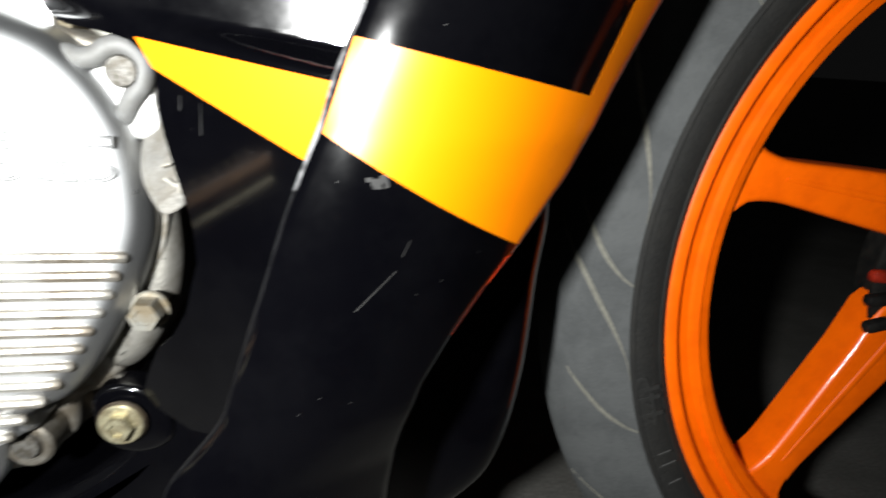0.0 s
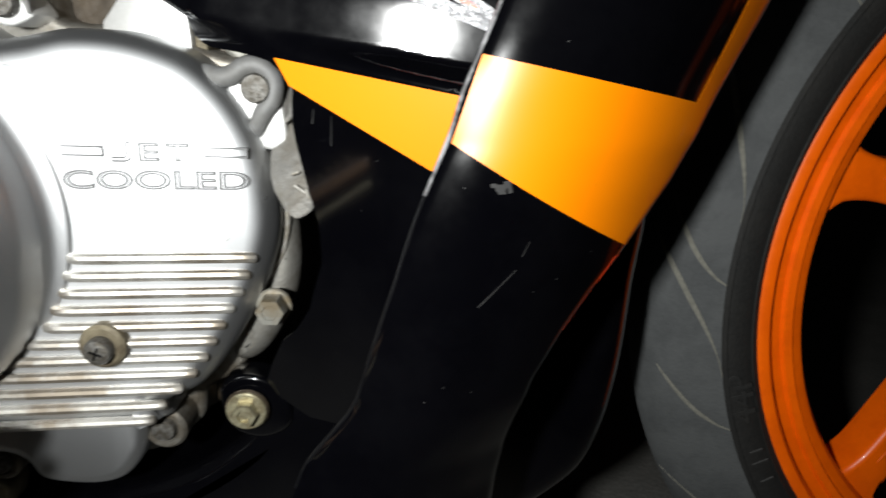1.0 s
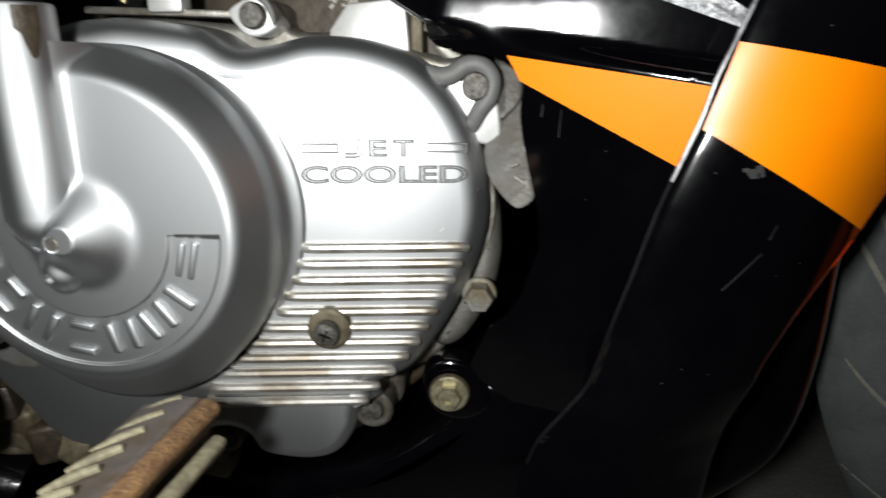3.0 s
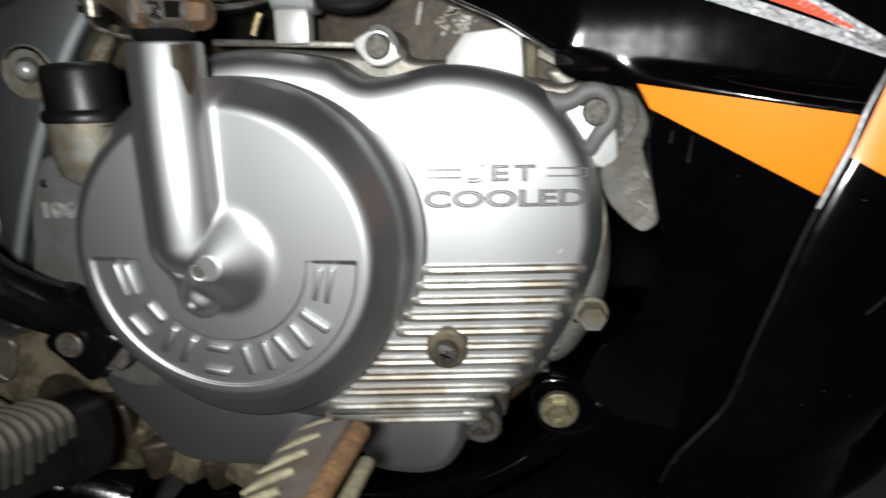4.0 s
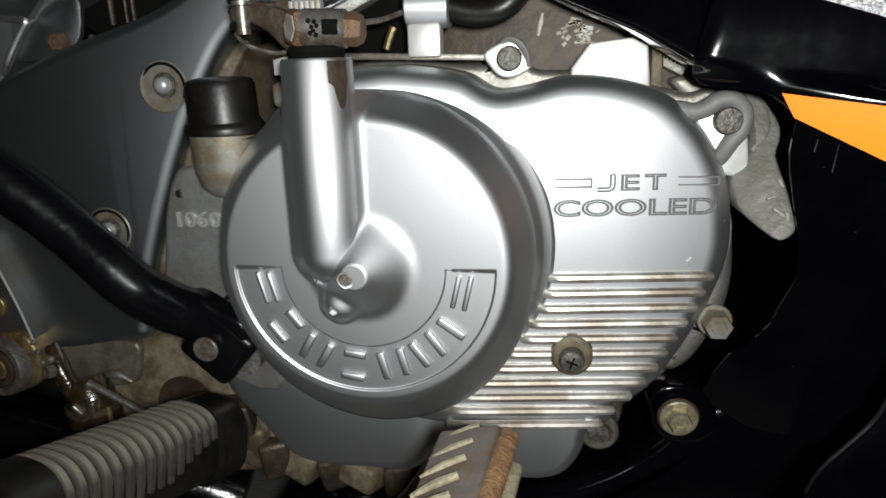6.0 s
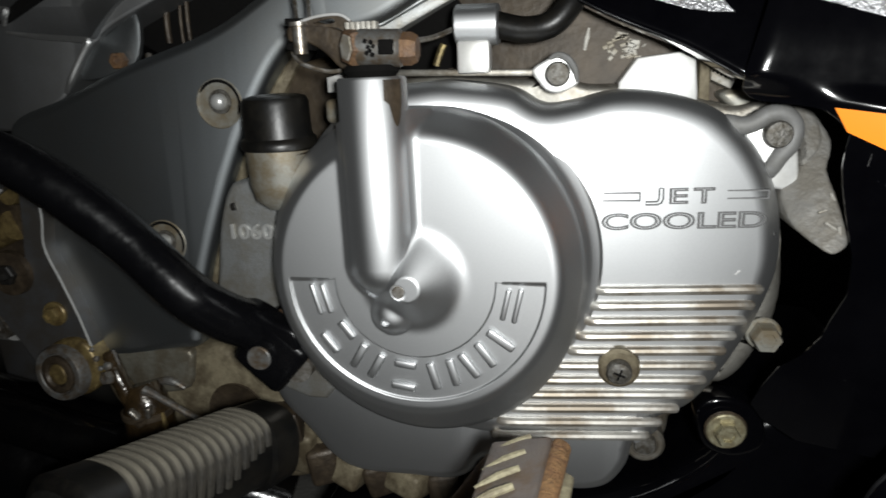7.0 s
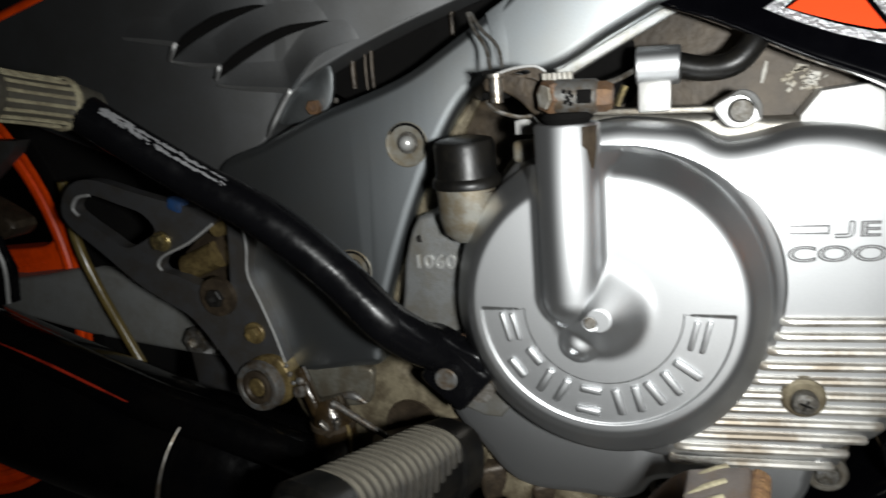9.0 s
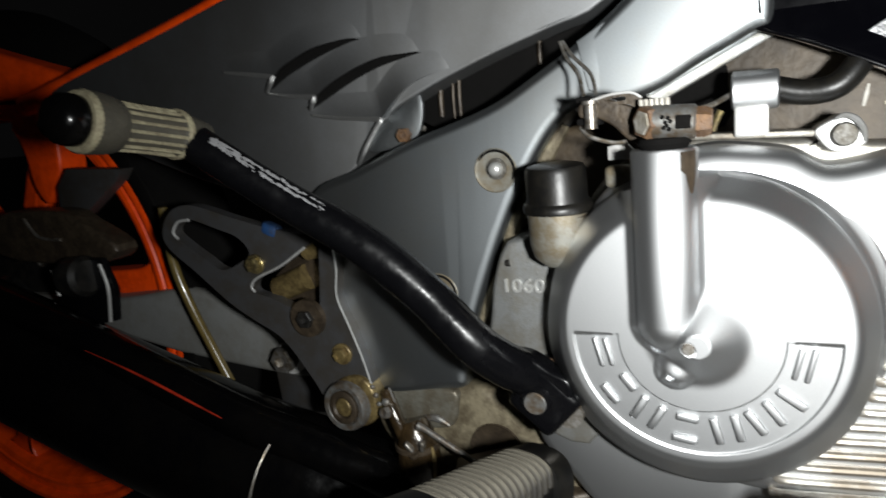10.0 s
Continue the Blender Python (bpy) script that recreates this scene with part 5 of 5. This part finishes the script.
bm = lettering("44P", 0.0205, (0, 0, 0), 1.1, 0.0011)
a = radians(196.0)
bmesh.ops.transform(bm, matrix=pose(0.689 + 0.2610 * math.cos(a), MID - 0.0366, 0.2875 + 0.2610 * math.sin(a), 0, 254.0, 0), verts=bm.verts)
part("tyre_mark", bm, TYRE, front, "raised sidewall marking 44P")
for turn, tall in ((204.5, 0.009), (206.4, 0.011), (209.5, 0.009)):
    a = radians(turn)
    part("mark_bar", block((0.0022, 0.0014, tall), (0.689 + 0.260 * math.cos(a), MID - 0.0368, 0.2875 + 0.260 * math.sin(a)), (0, 90 - turn, 0), 0.0005, 1), TYRE, front)
for r in (0.2520, 0.2690):
    part("wall_ridge", lathe([(r - 0.0008, -0.0360 if r > 0.26 else -0.0325), (r, -0.0384 if r > 0.26 else -0.0345), (r + 0.0008, -0.0360 if r > 0.26 else -0.0330)], (0.689, MID, 0.2875), (0, 1, 0), 128), TYRE, front, "moulded ring on the sidewall")
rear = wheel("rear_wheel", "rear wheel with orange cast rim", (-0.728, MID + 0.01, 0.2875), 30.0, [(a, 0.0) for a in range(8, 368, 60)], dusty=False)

# ---- tail panel ----
tail = part("tail_panel", slab([(-0.02, 0.545), (-0.052, 0.505), (-0.085, 0.494), (-0.120, 0.484), (-0.1529, 0.4731), (-0.1723, 0.4657), (-0.1885, 0.4591), (-0.1975, 0.4540), (-0.2010, 0.4505), (-0.2060, 0.4470), (-0.2124, 0.4403), (-0.2190, 0.4310), (-0.2260, 0.4222), (-0.236, 0.415), (-0.27, 0.400), (-0.35, 0.41), (-0.45, 0.445), (-0.505, 0.462), (-0.530, 0.478), (-0.536, 0.490), (-0.530, 0.501), (-0.50, 0.510), (-0.40, 0.531), (-0.32, 0.549), (-0.2, 0.575)], 0.070, 0.10, 0.0022, 4, 4), PANEL, bike, "dark grey plastic tail panel with louvres", 45)
part("orange_edge", tube([(-0.585, 0.082, 0.494), (-0.51, 0.080, 0.508), (-0.39, 0.080, 0.533), (-0.33, 0.080, 0.547), (-0.2, 0.080, 0.58)], 0.0090, 12, 6), REDORANGE, tail, "orange upper edge")


def blade(left, tip, end, high, reach):
    """A louvre blade: its lower edge runs level from left to the raised tip and then along the slot to end; it melts into the panel above."""
    line = [Vector(left).lerp(Vector(tip), k / 12) for k in range(12)]
    bend = [Vector(tip), Vector(tip).lerp(Vector(end), 0.5) + Vector((-0.004, 0.006)), Vector(end)]
    line += curve(bend, 10, False)
    bm, rows = bmesh.new(), []
    for v in range(9):
        t = v / 8
        row = []
        for k, p in enumerate(line):
            rise = (k / 12) ** 1.3 if k <= 12 else max(0.0, 1 - (k - 12) / (len(line) - 13)) ** 0.8
            up = p + Vector((-0.35, 0.94)) * reach * t
            row.append(bm.verts.new((up.x, 0.0702 - high * rise * (1 - t) ** 2, up.y)))
        rows.append(row)
    skirt = [bm.verts.new((p.x, 0.0745, p.y)) for p in line]
    for a, b_ in [(skirt, rows[0])] + list(zip(rows, rows[1:])):
        for k in range(len(line) - 1):
            bm.faces.new((a[k], a[k + 1], b_[k + 1], b_[k]))
    return bm


for left, tip, end, high in (((-0.335, 0.4975), (-0.2862, 0.4885), (-0.212, 0.5065), 0.0048), ((-0.298, 0.4785), (-0.2527, 0.4712), (-0.170, 0.4925), 0.0050), ((-0.261, 0.4590), (-0.2010, 0.4517), (-0.150, 0.4790), 0.0055)):
    part("louvre", blade(left, tip, end, high, 0.024), PANEL, tail, "raised louvre blade", 45)
# Paler than the panel: the highlight on each fold is in this colour.
LIP = material("highlight_grey", (0.75, 0.75, 0.74), 0.4, 0.7, grain=0.15, satin=(0.45, 0.35, 0.06))
for line in ([(-0.333, 0.4962), (-0.3087, 0.4921), (-0.2875, 0.4882), (-0.2858, 0.4870), (-0.2880, 0.4835), (-0.2944, 0.4779)], [(-0.2946, 0.4771), (-0.2748, 0.4731), (-0.2545, 0.4709), (-0.2523, 0.4700), (-0.2540, 0.4670), (-0.2585, 0.4624)], [(-0.2591, 0.4584), (-0.2364, 0.4549), (-0.2070, 0.4517), (-0.2015, 0.4505), (-0.2050, 0.4460), (-0.2106, 0.4390), (-0.2175, 0.4295), (-0.2241, 0.4222)]):
    part("louvre_lip", tube([(x, 0.0686 - 0.0048 * min(1, k / 2.5) + (0.0030 if k == len(line) - 1 else 0.0), z) for k, (x, z) in enumerate(line)], [0.0009, 0.0016] + [0.0018] * (len(line) - 3) + [0.0012], 8, 4), LIP, tail, "louvre lip in pale grey for its highlight")
# Slabs on the panel in place of openings, with the slots' shade as colour.
for line in ([(-0.2932, 0.4790), (-0.2850, 0.4879), (-0.2750, 0.4947), (-0.2500, 0.5029), (-0.2252, 0.5058), (-0.2144, 0.5050), (-0.2247, 0.5034), (-0.2510, 0.4966), (-0.2762, 0.4875)], [(-0.2584, 0.4632), (-0.2510, 0.4712), (-0.2326, 0.4809), (-0.2022, 0.4903), (-0.1797, 0.4912), (-0.1697, 0.4909), (-0.1799, 0.4893), (-0.2029, 0.4849), (-0.2257, 0.4772)]):
    part("louvre_slot", slab(line, 0.0645, 0.0745, 0.0005, 1, 4), DARK, tail, "near-black slab for a shaded louvre slot")
bracket = part("seat_bracket", slab([(-0.2189, 0.4292), (-0.2074, 0.4466), (-0.1898, 0.4583), (-0.1752, 0.4644), (-0.1777, 0.4420), (-0.1911, 0.4329)], 0.0745, 0.078, 0.001, 2, 3), FRAME, bike, "grey metal bracket tab")
part("bracket_bolt", hexagon(0.0052, 0.005, (-0.1887, 0.073, 0.4391)), RUST, bracket, "rusty hexagonal bolt")
# Sheet added behind the panels; the cavity's shade is its colour.
part("cavity_shade", slab([(-0.178, 0.440), (-0.06, 0.492), (-0.06, 0.53), (-0.19, 0.49)], 0.10, 0.13, 0.004, 2, 3), DARK, bike, "near-black sheet for the shaded cavity behind the panels")
for x, z, tall, r in ((-0.1615, 0.4630, 0.032, 0.0010), (-0.1568, 0.4640, 0.034, 0.0013), (-0.1710, 0.4610, 0.024, 0.0018), (-0.0985, 0.4890, 0.026, 0.0016)):
    part("wiring_lead", tube([(x - 0.0005, 0.0985, z - tall / 2), (x, 0.0975, z), (x + 0.0010, 0.0985, z + tall / 2)], r, 8, 3), OILY, bike, "dull brown lead in the cavity")
part("cavity_screw", lathe([(0, 0), (0.0022, 0), (0.0020, 0.0012), (0, 0.0016)], (-0.1870, 0.0985, 0.4420), (0, -1, 0), 12), STEEL, bike, "small bright screw head")
part("yellow_tag", block((0.012, 0.003, 0.006), (-0.070, 0.085, 0.482), (0, -30, 0), 0.001), BRASS, bike, "small dull yellow clip")

part("frame_tube", tube([(-0.02, 0.10, 0.452), (0.03, 0.10, 0.478), (0.08, 0.10, 0.505)], 0.0045, 12), ALLOY, bike, "thin grey frame tube")
# ---- foot peg hanger ----
GOLDEN = material("oil_stained_steel", (0.200, 0.148, 0.060), 0.42, 0.5, grain=0.2, dirt=(0.06, 0.04, 0.018), dirt_amount=0.8, dirt_size=0.008)
hanger = part("peg_hanger", pierced([(-0.402, 0.380), (-0.3907, 0.3957), (-0.3684, 0.4004), (-0.330, 0.3900), (-0.294, 0.3808), (-0.262, 0.376), (-0.243, 0.374), (-0.241, 0.352), (-0.244, 0.330), (-0.236, 0.308), (-0.228, 0.285), (-0.222, 0.258), (-0.228, 0.238), (-0.244, 0.230), (-0.258, 0.236), (-0.2656, 0.2495), (-0.2739, 0.2649), (-0.2967, 0.2954), (-0.322, 0.310), (-0.3438, 0.323), (-0.3733, 0.3469), (-0.3977, 0.366)],
              [[(-0.3902, 0.3795), (-0.3836, 0.3875), (-0.3709, 0.3894), (-0.3452, 0.3815), (-0.3268, 0.3748), (-0.3175, 0.3645), (-0.3219, 0.3580), (-0.3456, 0.3492), (-0.3636, 0.3592), (-0.3820, 0.3713)], [(-0.3195, 0.3370), (-0.3127, 0.3437), (-0.2897, 0.3530), (-0.2599, 0.3705), (-0.2541, 0.3704), (-0.2580, 0.3334), (-0.2618, 0.3219), (-0.2787, 0.3194), (-0.3035, 0.3282), (-0.3172, 0.3318)]], 0.048, 0.058, 5), ANODISED, bike, "dark grey cast foot peg hanger plate with cut-outs")
EDGE = material("bright_edge", (0.5, 0.5, 0.49), 0.4, 0.5, grain=0.2)
part("polished_edge", tube([(-0.2430, 0.0475, 0.373), (-0.2410, 0.0475, 0.352), (-0.2435, 0.0475, 0.331), (-0.2365, 0.0475, 0.310), (-0.2285, 0.0475, 0.286), (-0.2225, 0.0475, 0.262)], 0.0007, 8), EDGE, hanger, "worn bright edge")
part("polished_edge", tube([(-0.3172, 0.0478, 0.3325), (-0.3195, 0.0478, 0.3370), (-0.3127, 0.0478, 0.3437), (-0.2897, 0.0478, 0.3530), (-0.266, 0.0478, 0.3668)], 0.0010, 8), EDGE, hanger)
part("polished_edge", tube([(-0.372, 0.0478, 0.3890), (-0.3836, 0.0478, 0.3875), (-0.3902, 0.0478, 0.3795), (-0.386, 0.0478, 0.374)], 0.0012, 8), EDGE, hanger)
part("hanger_boss", lathe([(0, 0), (0.0145, 0), (0.0140, 0.004), (0.008, 0.0042), (0, 0.0042)], (-0.270, 0.048, 0.3145), (0, -1, 0), 28), OILY, hanger)
part("hanger_bolt", hexagon(0.0068, 0.004, (-0.270, 0.0438, 0.3145), (0, -1, 0), 0, 0.8), PLASTIC, hanger, "black socket bolt")
part("hanger_bolt", hexagon(0.0055, 0.005, (-0.2450, 0.047, 0.2880), (0, -1, 0), 0.008), GOLDEN, hanger, "yellowed flanged bolt")
part("hanger_bolt", hexagon(0.0058, 0.006, (-0.3120, 0.047, 0.3545), (0, -1, 0), 0.0075), BRASS, hanger, "yellowed bolt")
collar = part("pivot_collar", lathe([(0, 0), (0.0185, 0), (0.0185, 0.012), (0.0172, 0.0145), (0.0140, 0.0145), (0.0128, 0.0125), (0, 0.0125)], (-0.2420, 0.052, 0.2500), (-0.1, -1, 0.05), 36), SLEEVE, hanger, "stained steel pivot collar")
part("pivot_ring", lathe([(0.0070, 0.0), (0.0124, 0.0), (0.0124, 0.0022), (0.0112, 0.0030), (0.0084, 0.0030), (0.0074, 0.0014)], (-0.24325, 0.0395, 0.2506), (-0.1, -1, 0.05), 32), OILY, collar, "brown oily washer")
part("pivot_end", lathe([(0, 0), (0.0070, 0), (0.0068, 0.0016), (0.0058, 0.0024), (0, 0.0020)], (-0.24325, 0.0395, 0.2506), (-0.1, -1, 0.05), 28), GOLDEN, collar, "golden-brown pin end")
part("pivot_back", slab([(-0.254, 0.262), (-0.240, 0.272), (-0.226, 0.270), (-0.219, 0.256), (-0.222, 0.240), (-0.240, 0.234)], 0.044, 0.058, 0.003), GOLDEN, hanger, "oil-stained golden pivot plate")
for x, z, r in ((-0.2205, 0.2660, 0.0016), (-0.2185, 0.2600, 0.0020), (-0.2165, 0.2535, 0.0017), (-0.2105, 0.2555, 0.0030), (-0.2075, 0.2500, 0.0026)):
    part("grit", lathe([(0, 0), (r, 0.0), (r * 0.9, r * 0.7), (r * 0.3, r), (0, r)], (x, 0.0440, z), (0.1, -1, 0.3), 10), SLEEVE, hanger)
part("sub_bracket", slab([(-0.32, 0.325), (-0.30, 0.350), (-0.262, 0.372), (-0.252, 0.345), (-0.26, 0.32)], 0.068, 0.075, 0.001, 2, 3), OILY, hanger, "rust-stained metal behind the cut-out")
part("sleeve", lathe([(0, 0), (0.010, 0), (0.010, 0.03), (0, 0.03)], (-0.308, 0.066, 0.330), (0.8, 0, 0.3), 20), GOLDEN, hanger)
part("sleeve", lathe([(0, 0), (0.007, 0), (0.007, 0.012), (0, 0.012)], (-0.268, 0.066, 0.362), (0, -1, 0.1), 16), GOLDEN, hanger)
part("blue_clip", block((0.014, 0.010, 0.010), (-0.296, 0.052, 0.3800), (0, 20, 0), 0.003), BLUE, bike, "blue plastic clip")
# brake linkage clutter below the hanger
TARRY = material("wet_brown_oil", (0.040, 0.025, 0.011), 0.24, 0.2, coat=0.5, coat_rough=0.1, blotch=0.6, blotch_size=0.008, dirt=(0.014, 0.010, 0.006), dirt_amount=0.8, dirt_size=0.012, bump=0.12, bump_size=0.008)
link = part("brake_linkage", tube([(-0.214, 0.050, 0.262), (-0.209, 0.047, 0.252), (-0.204, 0.045, 0.242), (-0.199, 0.046, 0.228)], [0.0040, 0.0055, 0.0050, 0.006], 12, 5), TARRY, bike, "oily rusted brake linkage")
part("link_nut", hexagon(0.0044, 0.005, (-0.2090, 0.042, 0.2490), (-0.3, -1, 0.2)), SLEEVE, link)
body = part("link_body", tube([(-0.196, 0.052, 0.240), (-0.1925, 0.050, 0.226), (-0.192, 0.050, 0.208), (-0.194, 0.052, 0.186)], [0.010, 0.0145, 0.0160, 0.015], 20, 6), TARRY, link, "wet brown oily cylinder")
part("body_band", lathe([(0.0150, 0), (0.0162, 0.0008), (0.0162, 0.0040), (0.0150, 0.0048)], (-0.1925, 0.050, 0.2205), (0.02, 0, 1), 28), OILY, body)
part("body_edge", tube([(-0.1775, 0.043, 0.2260), (-0.1762, 0.042, 0.2160), (-0.1775, 0.042, 0.2030)], [0.0010, 0.0018, 0.0012], 8, 4), GOLDEN, body, "rusty yellow edge")
# Bright steel pieces added for two glints on the oily linkage.
for x, z, turn in ((-0.1905, 0.2285, -35), (-0.1800, 0.2305, 12)):
    part("link_glint", block((0.0030, 0.005, 0.0085), (x, 0.0345, z), (10, turn, 0), 0.0013, 3), STEEL, link, "bright steel piece for an oily glint")
part("link_clip", tube([(-0.1925, 0.036, 0.2240), (-0.1880, 0.034, 0.2215), (-0.1830, 0.034, 0.2250)], [0.0012, 0.0022, 0.0012], 8, 4), OILY, link)
part("link_rod", tube([(-0.1850, 0.040, 0.2425), (-0.1790, 0.040, 0.2400), (-0.1620, 0.040, 0.2305), (-0.1430, 0.040, 0.2200)], [0.0030, 0.0022, 0.0021, 0.0021], 10, 4), SLEEVE, link, "thin grey operating rod")
for x, z, wide, tall, turn in ((-0.098, 0.196, 0.024, 0.034, 12), (-0.082, 0.186, 0.020, 0.026, -8), (-0.066, 0.182, 0.026, 0.022, 20), (-0.046, 0.178, 0.020, 0.024, -15), (-0.026, 0.178, 0.028, 0.018, 6), (-0.002, 0.174, 0.024, 0.020, -10), (0.020, 0.178, 0.022, 0.016, 14)):
    part("casting_lump", block((wide, 0.022, tall), (x, 0.066 + random.uniform(-0.004, 0.004), z), (random.uniform(-15, 15), turn, random.uniform(-25, 25)), 0.004, 3), TAN if turn > 0 else OILY, crankcase)

# ---- swing arm, silencer and rear clutter ----
SWING = material("grey_swing_arm", (0.215, 0.22, 0.215), 0.5, 0.25, grain=0.1, blotch=0.2, blotch_size=0.04, dirt=(0.12, 0.105, 0.075), dirt_amount=0.4, dirt_size=0.03)
swing = part("swing_arm", slab([(-0.78, 0.250), (-0.578, 0.262), (-0.479, 0.248), (-0.36, 0.236), (-0.325, 0.238), (-0.320, 0.262), (-0.345, 0.276), (-0.387, 0.290), (-0.45, 0.314), (-0.568, 0.300), (-0.78, 0.300)], 0.112, 0.150, 0.006, 4, 3), SWING, bike, "grey box-section swing arm")
part("pivot_box", block((0.060, 0.04, 0.052), (-0.338, 0.135, 0.226), (0, -4, 0), 0.004), ANODISED, swing)
part("pivot_washer", lathe([(0, 0), (0.0150, 0), (0.0150, 0.002), (0, 0.0022)], (-0.341, 0.108, 0.2560), (0, -1, 0), 28), WHITE, swing, "pale washer")
part("pivot_nut", hexagon(0.0115, 0.012, (-0.342, 0.105, 0.2570), (0, -1, 0)), STEEL, swing, "grimy pivot nut")
part("breather_hose", tube([(-0.438, 0.085, 0.395), (-0.440, 0.088, 0.345), (-0.430, 0.090, 0.305), (-0.412, 0.090, 0.265), (-0.398, 0.090, 0.235)], 0.0042, 12), HOSE, bike, "yellowed clear breather hose")
silencer = part("silencer", tube([(-0.12, 0.085, 0.135), (-0.20, 0.070, 0.165), (-0.29, 0.045, 0.182), (-0.40, 0.035, 0.212), (-0.56, 0.030, 0.262), (-0.80, 0.03, 0.33)], [0.026, 0.032, 0.050, 0.054, 0.056, 0.056], 40, 8), SOOT, bike, "gloss black expansion chamber and silencer", 60)
part("weld_bead", tube([(-0.300 + 0.012 * math.sin(a) , 0.045 - 0.0585 * math.cos(a), 0.186 + 0.0575 * math.sin(a)) for a in [0.5 * k - 1.4 for k in range(6)]], [0.0005, 0.0012, 0.0008, 0.0016, 0.0006, 0.0010], 8), STEEL, silencer, "bright weld bead")
part("guard_rail", tube([(-0.15, 0.060, 0.160), (-0.175, 0.052, 0.176), (-0.210, 0.042, 0.195), (-0.255, 0.032, 0.2150), (-0.290, 0.025, 0.2290), (-0.326, 0.020, 0.242), (-0.42, 0.018, 0.276), (-0.50, 0.018, 0.304), (-0.62, 0.02, 0.335)], 0.0160, 16), SOOT, silencer, "black tubular rail")
# Red tube drawn where the glossy pipe reflects orange bodywork.
part("red_reflection", tube([(-0.318, -0.0050, 0.2545), (-0.349, -0.0050, 0.2655), (-0.380, -0.0050, 0.2765), (-0.412, -0.0048, 0.2865), (-0.450, -0.0040, 0.2965)], [0.0004, 0.0010, 0.0011, 0.0007, 0.0002], 8), DEEPRED, silencer, "thin red line for an orange reflection on the pipe")
mount = part("silencer_mount", slab([(-0.64, 0.395), (-0.545, 0.398), (-0.515, 0.386), (-0.478, 0.366), (-0.49, 0.352), (-0.54, 0.348), (-0.64, 0.356)], 0.062, 0.085, 0.004, 3, 3), OILY, bike, "grimy cast silencer mount")
part("mount_recess", tube([(-0.59, 0.0615, 0.392), (-0.575, 0.0615, 0.375), (-0.545, 0.0615, 0.372)], 0.0016, 8), STEEL, mount)
part("mount_bush", lathe([(0, 0), (0.011, 0), (0.013, 0.003), (0.013, 0.010), (0.018, 0.012), (0.018, 0.030), (0.014, 0.034), (0, 0.034)], (-0.535, 0.050, 0.340), (1, 0, 0.05), 28), PLASTIC, mount, "black rubber bush")
part("mount_edge", tube([(-0.488, 0.052, 0.352), (-0.483, 0.052, 0.330), (-0.488, 0.052, 0.300)], 0.0016, 8), EDGE, mount)
part("mount_edge", tube([(-0.552, 0.052, 0.346), (-0.549, 0.052, 0.322)], 0.0016, 8), EDGE, mount)
part("mount_plate", slab([(-0.55, 0.345), (-0.488, 0.356), (-0.484, 0.30), (-0.55, 0.30)], 0.055, 0.060, 0.001, 2, 2), ENAMEL, mount)
part("stay", slab([(-0.559, 0.434), (-0.486, 0.430), (-0.495, 0.420), (-0.520, 0.405), (-0.545, 0.390), (-0.580, 0.380), (-0.576, 0.418)], 0.090, 0.104, 0.0018, 2, smooth_line=False), ANODISED, bike, "flat dark grey stay bracket")
# orange under-tail
under = part("undertail", slab([(-0.90, 0.636), (-0.722, 0.578), (-0.624, 0.546), (-0.551, 0.522), (-0.530, 0.512), (-0.579, 0.506), (-0.638, 0.505), (-0.751, 0.508), (-0.90, 0.52)], 0.095, 0.18, 0.006, 3, 3), REDORANGE, bike, "orange under-tail panel")
part("undertail_leg", slab([(-0.85, 0.506), (-0.664, 0.502), (-0.613, 0.497), (-0.592, 0.490), (-0.588, 0.478), (-0.592, 0.466), (-0.595, 0.433), (-0.610, 0.411), (-0.625, 0.399), (-0.639, 0.418), (-0.645, 0.452), (-0.656, 0.476), (-0.672, 0.487), (-0.85, 0.482)], 0.110, 0.140, 0.004, 3, 3), REDORANGE, under)
part("undertail_seam", slab([(-0.85, 0.516), (-0.62, 0.510), (-0.56, 0.505), (-0.58, 0.490), (-0.85, 0.490)], 0.120, 0.14, 0.003, 2, 2), DARK, under)
